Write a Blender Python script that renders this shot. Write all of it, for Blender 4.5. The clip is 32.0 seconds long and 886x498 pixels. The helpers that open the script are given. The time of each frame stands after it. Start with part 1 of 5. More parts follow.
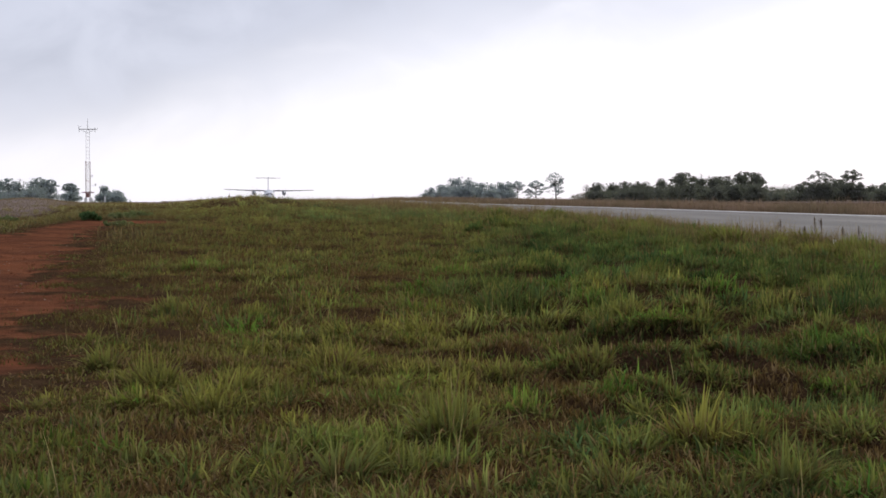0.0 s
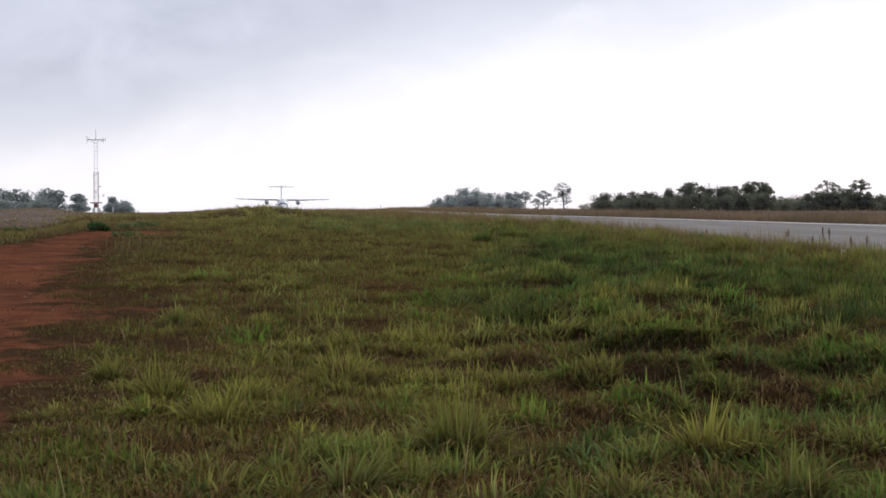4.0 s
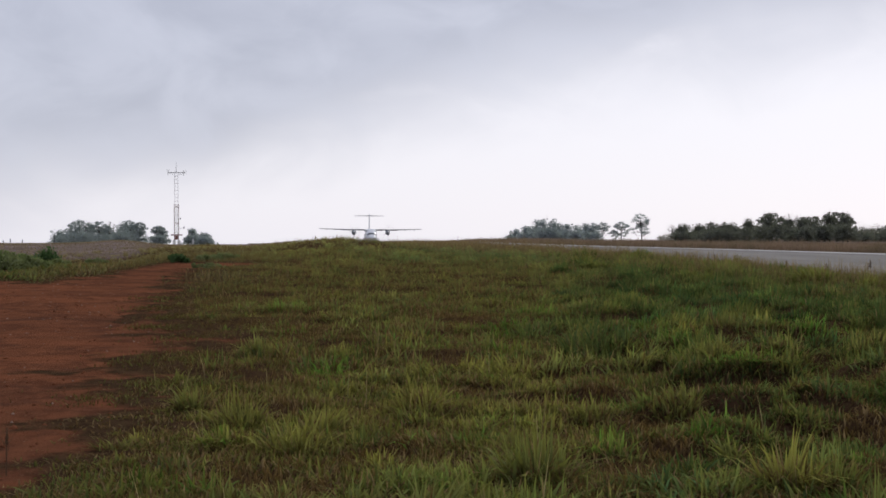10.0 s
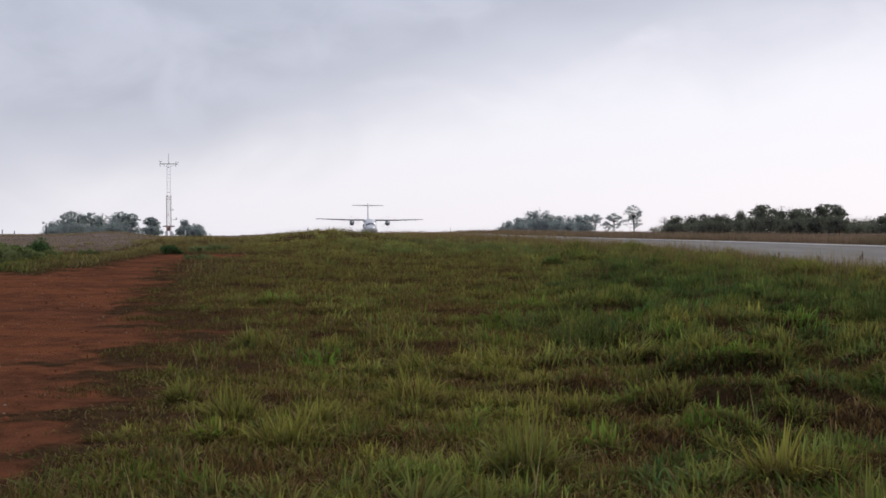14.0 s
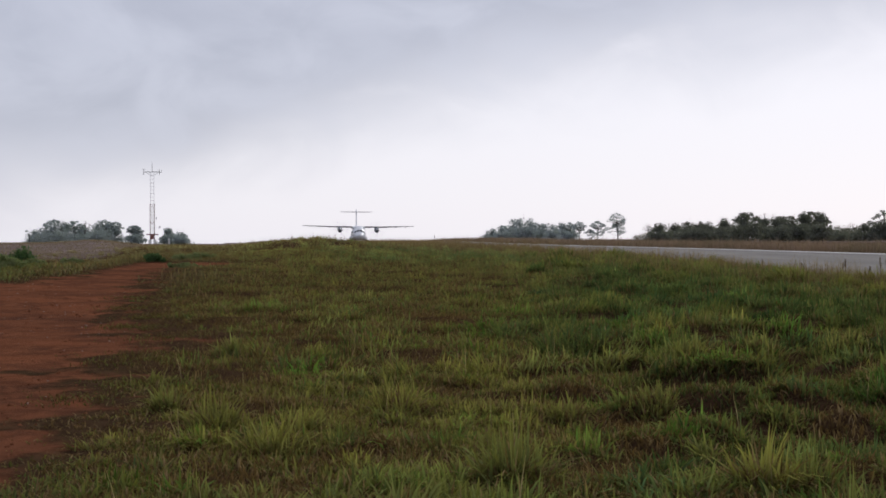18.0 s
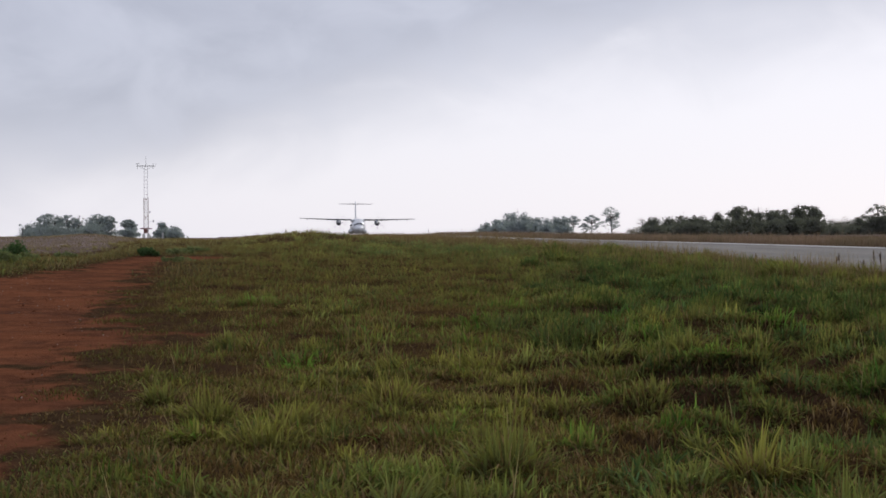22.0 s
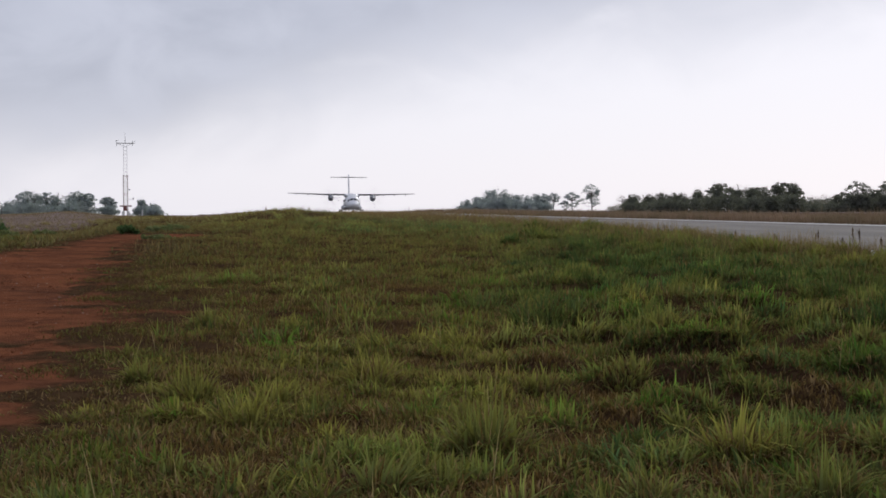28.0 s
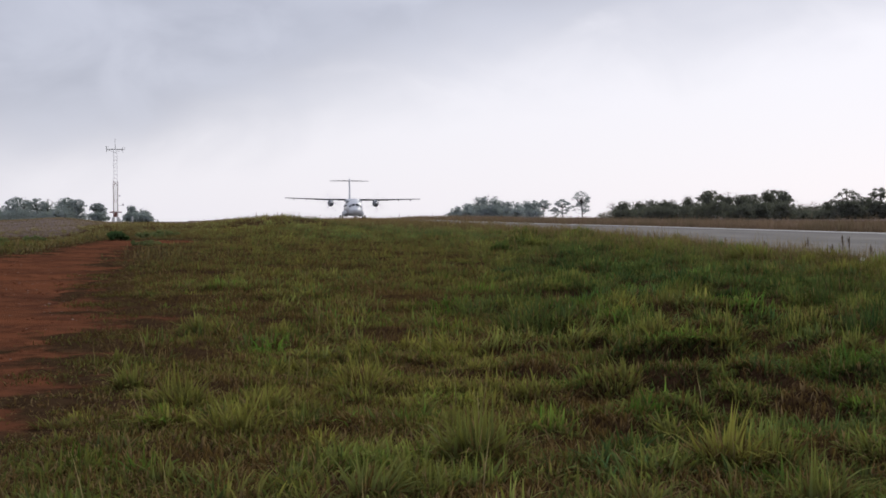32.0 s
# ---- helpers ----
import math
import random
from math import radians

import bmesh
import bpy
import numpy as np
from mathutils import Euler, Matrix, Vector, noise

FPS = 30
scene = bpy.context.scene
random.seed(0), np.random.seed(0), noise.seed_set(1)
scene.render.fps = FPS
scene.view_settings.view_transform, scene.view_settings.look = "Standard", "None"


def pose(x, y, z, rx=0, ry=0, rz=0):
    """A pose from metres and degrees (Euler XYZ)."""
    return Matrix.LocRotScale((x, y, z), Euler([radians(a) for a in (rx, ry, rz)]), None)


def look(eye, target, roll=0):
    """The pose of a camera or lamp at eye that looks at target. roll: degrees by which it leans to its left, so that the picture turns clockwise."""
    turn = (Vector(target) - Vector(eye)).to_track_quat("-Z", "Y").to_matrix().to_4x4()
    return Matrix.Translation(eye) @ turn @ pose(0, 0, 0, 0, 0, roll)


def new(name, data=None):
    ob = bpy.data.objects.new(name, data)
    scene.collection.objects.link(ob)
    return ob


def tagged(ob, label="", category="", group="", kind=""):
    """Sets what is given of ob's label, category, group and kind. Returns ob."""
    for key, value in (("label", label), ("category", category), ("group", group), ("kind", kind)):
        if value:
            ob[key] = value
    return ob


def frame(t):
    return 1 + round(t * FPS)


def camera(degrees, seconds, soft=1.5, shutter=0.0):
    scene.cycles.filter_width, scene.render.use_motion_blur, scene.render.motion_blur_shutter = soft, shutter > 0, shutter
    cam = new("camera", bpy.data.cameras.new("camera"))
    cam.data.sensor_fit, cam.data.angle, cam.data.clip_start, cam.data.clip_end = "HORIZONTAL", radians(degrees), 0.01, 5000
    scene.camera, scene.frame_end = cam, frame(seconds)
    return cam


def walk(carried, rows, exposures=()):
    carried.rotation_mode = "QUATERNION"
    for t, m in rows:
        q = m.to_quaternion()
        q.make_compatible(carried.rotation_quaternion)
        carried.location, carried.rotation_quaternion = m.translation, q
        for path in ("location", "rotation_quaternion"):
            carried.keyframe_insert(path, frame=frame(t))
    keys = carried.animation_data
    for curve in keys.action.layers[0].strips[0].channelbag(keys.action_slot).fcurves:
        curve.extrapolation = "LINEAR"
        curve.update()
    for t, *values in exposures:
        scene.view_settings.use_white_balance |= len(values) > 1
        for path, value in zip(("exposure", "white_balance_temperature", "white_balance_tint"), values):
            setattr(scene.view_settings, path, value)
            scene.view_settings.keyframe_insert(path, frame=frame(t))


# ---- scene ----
# ------------------------------------------------ camera, on a tripod
EYE = 1.5
cam = camera(31.5, 32.0, soft=1.7, shutter=0.42)
# seconds, turn to the left, tilt up, roll
TURNS = [
    (0, 0.000, -1.834, 0.029),
    (0.5, 0.007, -1.784, 0.036),
    (1, 0.003, -1.683, 0.047),
    (1.5, -0.007, -1.668, 0.063),
    (2, 0.022, -1.643, 0.080),
    (2.5, 0.069, -1.595, 0.092),
    (3, 0.136, -1.595, 0.095),
    (3.5, 0.211, -1.541, 0.092),
    (5.5, 0.445, -1.354, 0.138),
    (6, 0.512, -1.436, 0.171),
    (6.5, 0.650, -1.486, 0.202),
    (7, 0.724, -1.494, 0.222),
    (7.5, 0.723, -1.434, 0.228),
    (7.6, 0.725, -1.300, 0.228),
    (7.7, 0.815, -0.620, 0.228),
    (7.8, 1.257, 0.839, 0.227),
    (7.9, 1.632, 1.311, 0.226),
    (8, 2.190, 1.185, 0.225),
    (8.1, 2.973, 0.563, 0.224),
    (8.2, 3.279, -0.343, 0.223),
    (8.3, 3.441, -0.588, 0.221),
    (8.4, 3.622, -0.639, 0.220),
    (8.5, 3.770, -0.594, 0.218),
    (8.6, 3.641, -0.615, 0.216),
    (8.7, 3.560, -0.582, 0.214),
    (8.8, 3.479, -0.565, 0.213),
    (8.9, 3.378, -0.546, 0.211),
    (9, 3.276, -0.508, 0.209),
    (9.5, 3.100, -0.380, 0.202),
    (10, 3.097, -0.313, 0.200),
    (10.5, 3.087, -0.310, 0.204),
    (11, 3.004, -0.328, 0.205),
    (11.5, 2.934, -0.373, 0.200),
    (12, 2.880, -0.436, 0.188),
    (12.5, 2.883, -0.513, 0.175),
    (13, 2.856, -0.570, 0.165),
    (13.5, 2.829, -0.606, 0.157),
    (14, 2.825, -0.622, 0.149),
    (14.5, 2.821, -0.618, 0.140),
    (16.5, 2.645, -0.509, 0.190),
    (17, 2.481, -0.443, 0.202),
    (17.5, 2.361, -0.364, 0.210),
    (18, 2.243, -0.336, 0.215),
    (18.5, 2.175, -0.372, 0.217),
    (19, 2.144, -0.428, 0.220),
    (19.5, 2.141, -0.493, 0.223),
    (20, 2.159, -0.536, 0.227),
    (20.5, 2.164, -0.557, 0.231),
    (21, 2.192, -0.557, 0.234),
    (21.5, 2.112, -0.566, 0.236),
    (22, 2.023, -0.557, 0.235),
    (22.5, 2.000, -0.584, 0.233),
    (23, 2.018, -0.583, 0.229),
    (23.5, 2.050, -0.590, 0.225),
    (24, 2.108, -0.622, 0.223),
    (24.5, 2.074, -0.617, 0.221),
    (24.7, 2.043, -0.645, 0.221),
    (24.8, 2.003, -0.655, 0.220),
    (24.9, 1.924, -0.665, 0.220),
    (25, 1.824, -0.672, 0.220),
    (25.1, 1.517, -0.681, 0.219),
    (25.2, 1.210, -0.729, 0.219),
    (25.3, 1.061, -0.747, 0.219),
    (25.4, 0.953, -0.797, 0.219),
    (25.5, 0.865, -0.888, 0.219),
    (25.6, 0.819, -1.105, 0.219),
    (25.7, 0.811, -1.270, 0.218),
    (25.8, 0.842, -1.334, 0.218),
    (25.9, 0.863, -1.377, 0.219),
    (26, 0.886, -1.418, 0.219),
    (26.5, 1.039, -1.449, 0.221),
    (28.5, 1.324, -1.349, 0.268),
    (29, 1.306, -1.306, 0.266),
    (29.5, 1.316, -1.259, 0.261),
    (30, 1.332, -1.254, 0.251),
    (30.5, 1.355, -1.261, 0.236),
    (31, 1.323, -1.255, 0.215),
    (31.5, 1.174, -1.211, 0.191),
    (32, 0.956, -1.142, 0.168),
]
walk(cam, [(t, pose(0, 0, EYE, 90 + tilt, roll, turn)) for t, turn, tilt, roll in TURNS],
     exposures=[(0.0, -0.08), (7.0, -0.08), (8.0, -0.12), (9.0, -0.30), (32.0, -0.33)])

# ------------------------------------------------ sky and sun
SUN_AZ, SUN_EL = radians(28), radians(32)      # to the right of the first view, behind cloud


def make_world():
    w = bpy.data.worlds.new("overcast_sky")
    scene.world = w
    w.use_nodes = True
    nt = w.node_tree
    nt.nodes.clear()
    N, L = nt.nodes.new, nt.links.new

    def math_node(op, a, b=None, c=None, clamp=False):
        n = N("ShaderNodeMath")
        n.operation, n.use_clamp = op, clamp
        for i, v in enumerate((a, b, c)):
            if v is None:
                continue
            if isinstance(v, (int, float)):
                n.inputs[i].default_value = v
            else:
                L(v, n.inputs[i])
        return n.outputs[0]

    tc = N("ShaderNodeTexCoord")
    sep = N("ShaderNodeSeparateXYZ")
    L(tc.outputs["Generated"], sep.inputs[0])
    mp = N("ShaderNodeMapping")
    mp.inputs["Scale"].default_value = (3.2, 3.2, 5.5)
    mp.inputs["Rotation"].default_value = (0, radians(14), 0)
    L(tc.outputs["Generated"], mp.inputs[0])
    big = N("ShaderNodeTexNoise")
    big.inputs["Scale"].default_value, big.inputs["Detail"].default_value, big.inputs["Roughness"].default_value = 1.3, 4.0, 0.5
    L(mp.outputs[0], big.inputs[0])
    fine = N("ShaderNodeTexNoise")
    fine.inputs["Scale"].default_value, fine.inputs["Detail"].default_value, fine.inputs["Distortion"].default_value = 4.2, 5.0, 0.5
    L(mp.outputs[0], fine.inputs[0])
    # the grey cloud base, whose ragged edge sinks towards the left
    q = math_node("MULTIPLY_ADD", sep.outputs[0], -0.20, sep.outputs[2])
    q = math_node("ADD", q, -0.080)
    q = math_node("MULTIPLY_ADD", math_node("SUBTRACT", big.outputs[0], 0.5), 0.085, q)
    q = math_node("MULTIPLY_ADD", math_node("SUBTRACT", fine.outputs[0], 0.5), 0.060, q)
    mr = N("ShaderNodeMapRange")
    mr.interpolation_type = "SMOOTHSTEP"
    mr.inputs[1].default_value, mr.inputs[2].default_value = -0.035, 0.055
    L(q, mr.inputs[0])
    # brighter towards the veiled sun
    sx = N("ShaderNodeMapRange")
    sx.interpolation_type = "SMOOTHSTEP"
    sx.inputs[1].default_value, sx.inputs[2].default_value = -0.35, 0.25
    L(sep.outputs[0], sx.inputs[0])
    bright = N("ShaderNodeMix")
    bright.data_type = "RGBA"
    bright.inputs[6].default_value = (0.985, 0.975, 1.07, 1)
    bright.inputs[7].default_value = (1.03, 1.018, 1.125, 1)
    L(sx.outputs[0], bright.inputs[0])
    grey = N("ShaderNodeMix")
    grey.data_type = "RGBA"
    grey.inputs[6].default_value = (0.53, 0.55, 0.67, 1)
    grey.inputs[7].default_value = (0.66, 0.68, 0.81, 1)
    fr = N("ShaderNodeMapRange")
    fr.interpolation_type = "SMOOTHSTEP"
    fr.inputs[1].default_value, fr.inputs[2].default_value = 0.27, 0.73
    L(fine.outputs[0], fr.inputs[0])
    L(fr.outputs[0], grey.inputs[0])
    cloud = N("ShaderNodeMix")
    cloud.data_type = "RGBA"
    L(mr.outputs[0], cloud.inputs[0])
    L(bright.outputs[2], cloud.inputs[6])
    L(grey.outputs[2], cloud.inputs[7])
    sky = N("ShaderNodeTexSky")
    sky.sky_type, sky.sun_disc = "NISHITA", False
    sky.sun_elevation, sky.sun_rotation = SUN_EL, SUN_AZ
    thin = N("ShaderNodeMix")
    thin.data_type, thin.blend_type = "RGBA", "ADD"
    thin.inputs[0].default_value = 0.012
    L(cloud.outputs[2], thin.inputs[6])
    L(sky.outputs[0], thin.inputs[7])
    bg = N("ShaderNodeBackground")
    bg.inputs[1].default_value = 1.0
    L(thin.outputs[2], bg.inputs[0])
    out = N("ShaderNodeOutputWorld")
    L(bg.outputs[0], out.inputs[0])


make_world()
sun = new("sun", bpy.data.lights.new("sun", "SUN"))
sun.data.energy, sun.data.angle, sun.data.color = 1.4, radians(20), (1.0, 0.97, 0.92)
sun.matrix_world = look((math.sin(SUN_AZ) * math.cos(SUN_EL) * 50, math.cos(SUN_AZ) * math.cos(SUN_EL) * 50, math.sin(SUN_EL) * 50), (0, 0, 0))

# ------------------------------------------------ materials


class Nodes:
    """A small helper round one material's nodes."""

    def __init__(self, name):
        self.m = bpy.data.materials.new(name)
        self.m.use_nodes = True
        self.t = self.m.node_tree
        self.t.nodes.clear()
        self.out = self.t.nodes.new("ShaderNodeOutputMaterial")

    def n(self, kind):
        return self.t.nodes.new(kind)

    def attr(self, name):
        a = self.n("ShaderNodeAttribute")
        a.attribute_name = name
        return a

    def calc(self, op):
        m = self.n("ShaderNodeMath")
        m.operation = op
        return m

    def link(self, a, b):
        self.t.links.new(a, b)

    def noise(self, scale, detail=4.0, rough=0.55, stretch=None):
        g = self.n("ShaderNodeNewGeometry")
        src = g.outputs["Position"]
        if stretch:
            mp = self.n("ShaderNodeMapping")
            mp.inputs["Scale"].default_value = stretch
            self.link(src, mp.inputs[0])
            src = mp.outputs[0]
        t = self.n("ShaderNodeTexNoise")
        t.inputs["Scale"].default_value, t.inputs["Detail"].default_value, t.inputs["Roughness"].default_value = scale, detail, rough
        self.link(src, t.inputs[0])
        return t.outputs[0]

    def mix(self, fac, a, b, blend="MIX"):
        x = self.n("ShaderNodeMix")
        x.data_type, x.blend_type = "RGBA", blend
        for sock, v in ((x.inputs[0], fac), (x.inputs[6], a), (x.inputs[7], b)):
            if isinstance(v, (int, float)):
                sock.default_value = v
            elif isinstance(v, tuple):
                sock.default_value = (*v, 1)
            else:
                self.link(v, sock)
        return x.outputs[2]

    def ramp(self, fac, lo, hi):
        r = self.n("ShaderNodeMapRange")
        r.interpolation_type = "SMOOTHSTEP"
        r.inputs[1].default_value, r.inputs[2].default_value = lo, hi
        self.link(fac, r.inputs[0])
        return r.outputs[0]

    def surface(self, colour, rough=0.6, metal=0.0, bump=None, depth=0.01, spec=0.5):
        p = self.n("ShaderNodeBsdfPrincipled")
        for sock, v in ((p.inputs["Base Color"], colour), (p.inputs["Roughness"], rough)):
            if isinstance(v, tuple):
                sock.default_value = (*v, 1)
            elif isinstance(v, (int, float)):
                sock.default_value = v
            else:
                self.link(v, sock)
        p.inputs["Metallic"].default_value = metal
        p.inputs["Specular IOR Level"].default_value = spec
        if bump is not None:
            b = self.n("ShaderNodeBump")
            b.inputs["Strength"].default_value, b.inputs["Distance"].default_value = 1.0, depth
            self.link(bump, b.inputs["Height"])
            self.link(b.outputs[0], p.inputs["Normal"])
        self.link(p.outputs[0], self.out.inputs[0])
        return self.m


def plain(name, colour, rough=0.5, metal=0.0, vary=0.12, scale=3.0, spec=0.5):
    k = Nodes(name)
    dark = tuple(c * (1 - vary) for c in colour)
    c = k.mix(k.ramp(k.noise(scale, 5), 0.35, 0.65), dark, colour)
    return k.surface(c, rough, metal, spec=spec)


def leafy(name, colours=None, share=0.35):
    """Leaves and blades: part of the light goes through. Without colours they come from the mesh's tint."""
    k = Nodes(name)
    if colours is None:
        a = k.attr("tint")
        c = a.outputs["Color"]
    else:
        g = k.n("ShaderNodeNewGeometry")
        c = k.mix(g.outputs["Random Per Island"], colours[0], colours[1])
        c = k.mix(k.ramp(k.noise(0.35, 3), 0.35, 0.7), c, colours[2])
    d, t, s = k.n("ShaderNodeBsdfDiffuse"), k.n("ShaderNodeBsdfTranslucent"), k.n("ShaderNodeMixShader")
    k.link(c, d.inputs[0])
    k.link(k.mix(0.5, c, (0.9, 1.0, 0.35), "MULTIPLY"), t.inputs[0])
    s.inputs[0].default_value = share
    k.link(d.outputs[0], s.inputs[1])
    k.link(t.outputs[0], s.inputs[2])
    k.link(s.outputs[0], k.out.inputs[0])
    return k.m


def ground_material():
    k = Nodes("soil_and_turf")
    a = k.attr("bare")
    n1, n2, n3 = k.noise(0.9, 6, 0.62), k.noise(4.0, 7, 0.68), k.noise(45.0, 4, 0.6)
    # red laterite with damp dark patches, dust and grit
    soil = k.mix(k.ramp(n1, 0.38, 0.62), (0.142, 0.056, 0.030), (0.240, 0.088, 0.042))
    soil = k.mix(k.ramp(n2, 0.46, 0.72), soil, (0.245, 0.097, 0.049))
    soil = k.mix(k.ramp(k.noise(1.1, 8, 0.62), 0.50, 0.72), soil, (0.120, 0.053, 0.032))
    soil = k.mix(k.ramp(n3, 0.56, 0.70), soil, (0.25, 0.112, 0.064))
    # scuffed pale and dark smears along the way that vehicles take
    soil = k.mix(k.ramp(k.noise(1.7, 7, 0.68, (1.0, 0.5, 1.0)), 0.50, 0.62), soil, (0.250, 0.096, 0.048))
    soil = k.mix(k.ramp(k.noise(1.2, 7, 0.7, (0.9, 0.45, 1.0)), 0.56, 0.70), soil, (0.120, 0.056, 0.036))
    soil = k.mix(k.ramp(k.noise(24.0, 2), 0.74, 0.78), soil, (0.36, 0.25, 0.19))
    # dead thatch and dark earth between the tussocks
    soil = k.mix(k.ramp(k.noise(0.25, 5, 0.6), 0.42, 0.62), soil, k.mix(0.4, soil, (0.085, 0.042, 0.028)))
    turf = k.mix(k.ramp(n2, 0.38, 0.62), (0.046, 0.025, 0.015), (0.088, 0.050, 0.028))
    turf = k.mix(k.ramp(n3, 0.48, 0.62), turf, (0.09, 0.062, 0.031))
    m = k.calc("MULTIPLY_ADD")
    k.link(n2, m.inputs[0])
    m.inputs[1].default_value = 0.9
    k.link(a.outputs["Fac"], m.inputs[2])
    c = k.mix(k.ramp(m.outputs[0], 0.66, 1.15), turf, soil)
    f = k.attr("heath_and_haze")
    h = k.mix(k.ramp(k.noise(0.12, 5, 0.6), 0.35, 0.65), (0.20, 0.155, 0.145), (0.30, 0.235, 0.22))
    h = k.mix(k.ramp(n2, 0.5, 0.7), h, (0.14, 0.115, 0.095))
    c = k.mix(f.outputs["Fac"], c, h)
    s = k.calc("ADD")
    k.link(n2, s.inputs[0])
    k.link(n3, s.inputs[1])
    return k.surface(c, 1.0, bump=s.outputs[0], depth=0.05, spec=0.0)


def asphalt_material():
    k = Nodes("worn_asphalt")
    n1 = k.noise(0.25, 5, 0.6, (1.0, 0.15, 1.0))
    c = k.mix(k.ramp(n1, 0.35, 0.65), (0.160, 0.147, 0.130), (0.218, 0.200, 0.178))
    c = k.mix(k.ramp(k.noise(30, 4), 0.6, 0.75), c, (0.23, 0.215, 0.205))
    return k.surface(c, 0.85, bump=k.noise(90, 2), depth=0.003, spec=0.10)


MAT_GROUND = ground_material()
MAT_ASPHALT = asphalt_material()
MAT_LINE = plain("road_paint", (0.78, 0.77, 0.73), 0.6, vary=0.35, scale=6)
MAT_GRASS = leafy("grass_blades", None, 0.38)
MAT_DRY = leafy("dry_tall_grass", ((0.26, 0.175, 0.135), (0.37, 0.262, 0.205), (0.23, 0.175, 0.125)), 0.34)
# next three leaf colours are greyed and paled for haze, farthest woods most
MAT_LEAF = leafy("dark_hazed_foliage", ((0.125, 0.138, 0.122), (0.225, 0.228, 0.195), (0.175, 0.178, 0.16)), 0.45)
MAT_FAR_HAZED = leafy("hazed_far_foliage", ((0.345, 0.382, 0.445), (0.395, 0.434, 0.50), (0.37, 0.41, 0.475)), 0.55)
MAT_MID_HAZED = leafy("hazed_mid_foliage", ((0.315, 0.352, 0.392), (0.375, 0.415, 0.455), (0.34, 0.38, 0.42)), 0.5)
MAT_SHRUB = leafy("shrub_leaves", ((0.06, 0.105, 0.045), (0.12, 0.19, 0.075), (0.085, 0.14, 0.06)), 0.38)
MAT_TWIG = leafy("pale_twigs", ((0.30, 0.28, 0.26), (0.40, 0.37, 0.34), (0.33, 0.31, 0.28)), 0.4)
MAT_STALK = leafy("dry_stalk", ((0.10, 0.06, 0.04), (0.16, 0.10, 0.065), (0.12, 0.08, 0.05)), 0.2)
MAT_STONE = plain("pebble_stone", (0.42, 0.30, 0.23), 0.9, vary=0.5, scale=20, spec=0.2)
MAT_CLOD = plain("red_earth_lumps", (0.215, 0.082, 0.042), 1.0, vary=0.45, scale=5, spec=0.0)
MAT_WEED = leafy("weed_leaves", ((0.155, 0.20, 0.085), (0.25, 0.29, 0.12), (0.20, 0.22, 0.11)), 0.42)
MAT_TAR = plain("tar", (0.06, 0.056, 0.054), 0.6, vary=0.4, scale=2)
MAT_BARK = plain("bark", (0.085, 0.07, 0.058), 0.9, vary=0.4, scale=9, spec=0.2)
MAT_WHITE = plain("white_aircraft_paint", (0.78, 0.79, 0.80), 0.28, vary=0.05, scale=1.2)
MAT_GREY = plain("grey_aircraft_paint", (0.21, 0.22, 0.24), 0.35, vary=0.1, scale=1.5)
MAT_BOOT = plain("black_rubber_boot", (0.03, 0.03, 0.033), 0.55, vary=0.3)
MAT_TYRE = plain("tyre_rubber", (0.025, 0.025, 0.027), 0.8, vary=0.3)
MAT_METAL = plain("bare_metal", (0.5, 0.5, 0.52), 0.35, 0.9)
MAT_GLASS = plain("cockpit_glass", (0.02, 0.025, 0.03), 0.08)
MAT_RED = plain("faded_red_paint", (0.24, 0.095, 0.078), 0.6, vary=0.3, scale=5)
MAT_MASTWHITE = plain("mast_white_paint", (0.82, 0.81, 0.79), 0.55, vary=0.15, scale=5)
MAT_DARKMETAL = plain("dull_dark_metal", (0.07, 0.07, 0.075), 0.5, 0.4)
MAT_CONCRETE = plain("whitewashed_concrete", (0.8, 0.79, 0.76), 0.85, vary=0.25, scale=6)

# ------------------------------------------------ mesh helpers


def mesh_of(name, verts, faces, mat, smooth=False, tint=None):
    """A mesh from arrays: verts (n, 3), faces (m, 3) or (m, 4)."""
    verts, faces = np.asarray(verts, np.float32), np.asarray(faces, np.int32)
    me = bpy.data.meshes.new(name)
    k = faces.shape[1]
    me.vertices.add(len(verts))
    me.vertices.foreach_set("co", verts.ravel())
    me.loops.add(faces.size)
    me.loops.foreach_set("vertex_index", faces.ravel())
    me.polygons.add(len(faces))
    me.polygons.foreach_set("loop_start", np.arange(0, faces.size, k, dtype=np.int32))
    if smooth:
        me.polygons.foreach_set("use_smooth", np.ones(len(faces), bool))
    if tint is not None:
        at = me.attributes.new("tint", "FLOAT_COLOR", "POINT")
        at.data.foreach_set("color", np.asarray(tint, np.float32).ravel())
    me.update(calc_edges=True)
    me.materials.append(mat)
    return me


def part(name, bm, mat, parent, label=""):
    """Link a bmesh or a mesh as ONE mesh object under a thing or a part."""
    if isinstance(bm, bpy.types.Mesh):
        me = bm
    else:
        me = bpy.data.meshes.new(name)
        bm.to_mesh(me)
        bm.free()
        me.materials.append(mat)
    ob = new(name, me)
    ob.parent = parent
    return tagged(ob, label)


def thing(name, m, label, category, group="", kind=""):
    ob = new(name)
    ob.matrix_basis = m
    return tagged(ob, label, category, group, kind)


def smooth_all(bm):
    for f in bm.faces:
        f.smooth = True
    return bm


def box(cx, cy, cz, sx, sy, sz, bevel=0.0):
    bm = bmesh.new()
    bmesh.ops.create_cube(bm, size=1, matrix=Matrix.Translation((cx, cy, cz)) @ Matrix.Diagonal((sx, sy, sz, 1)))
    if bevel:
        bmesh.ops.bevel(bm, geom=bm.edges[:], offset=bevel, segments=2, affect="EDGES")
    return bm


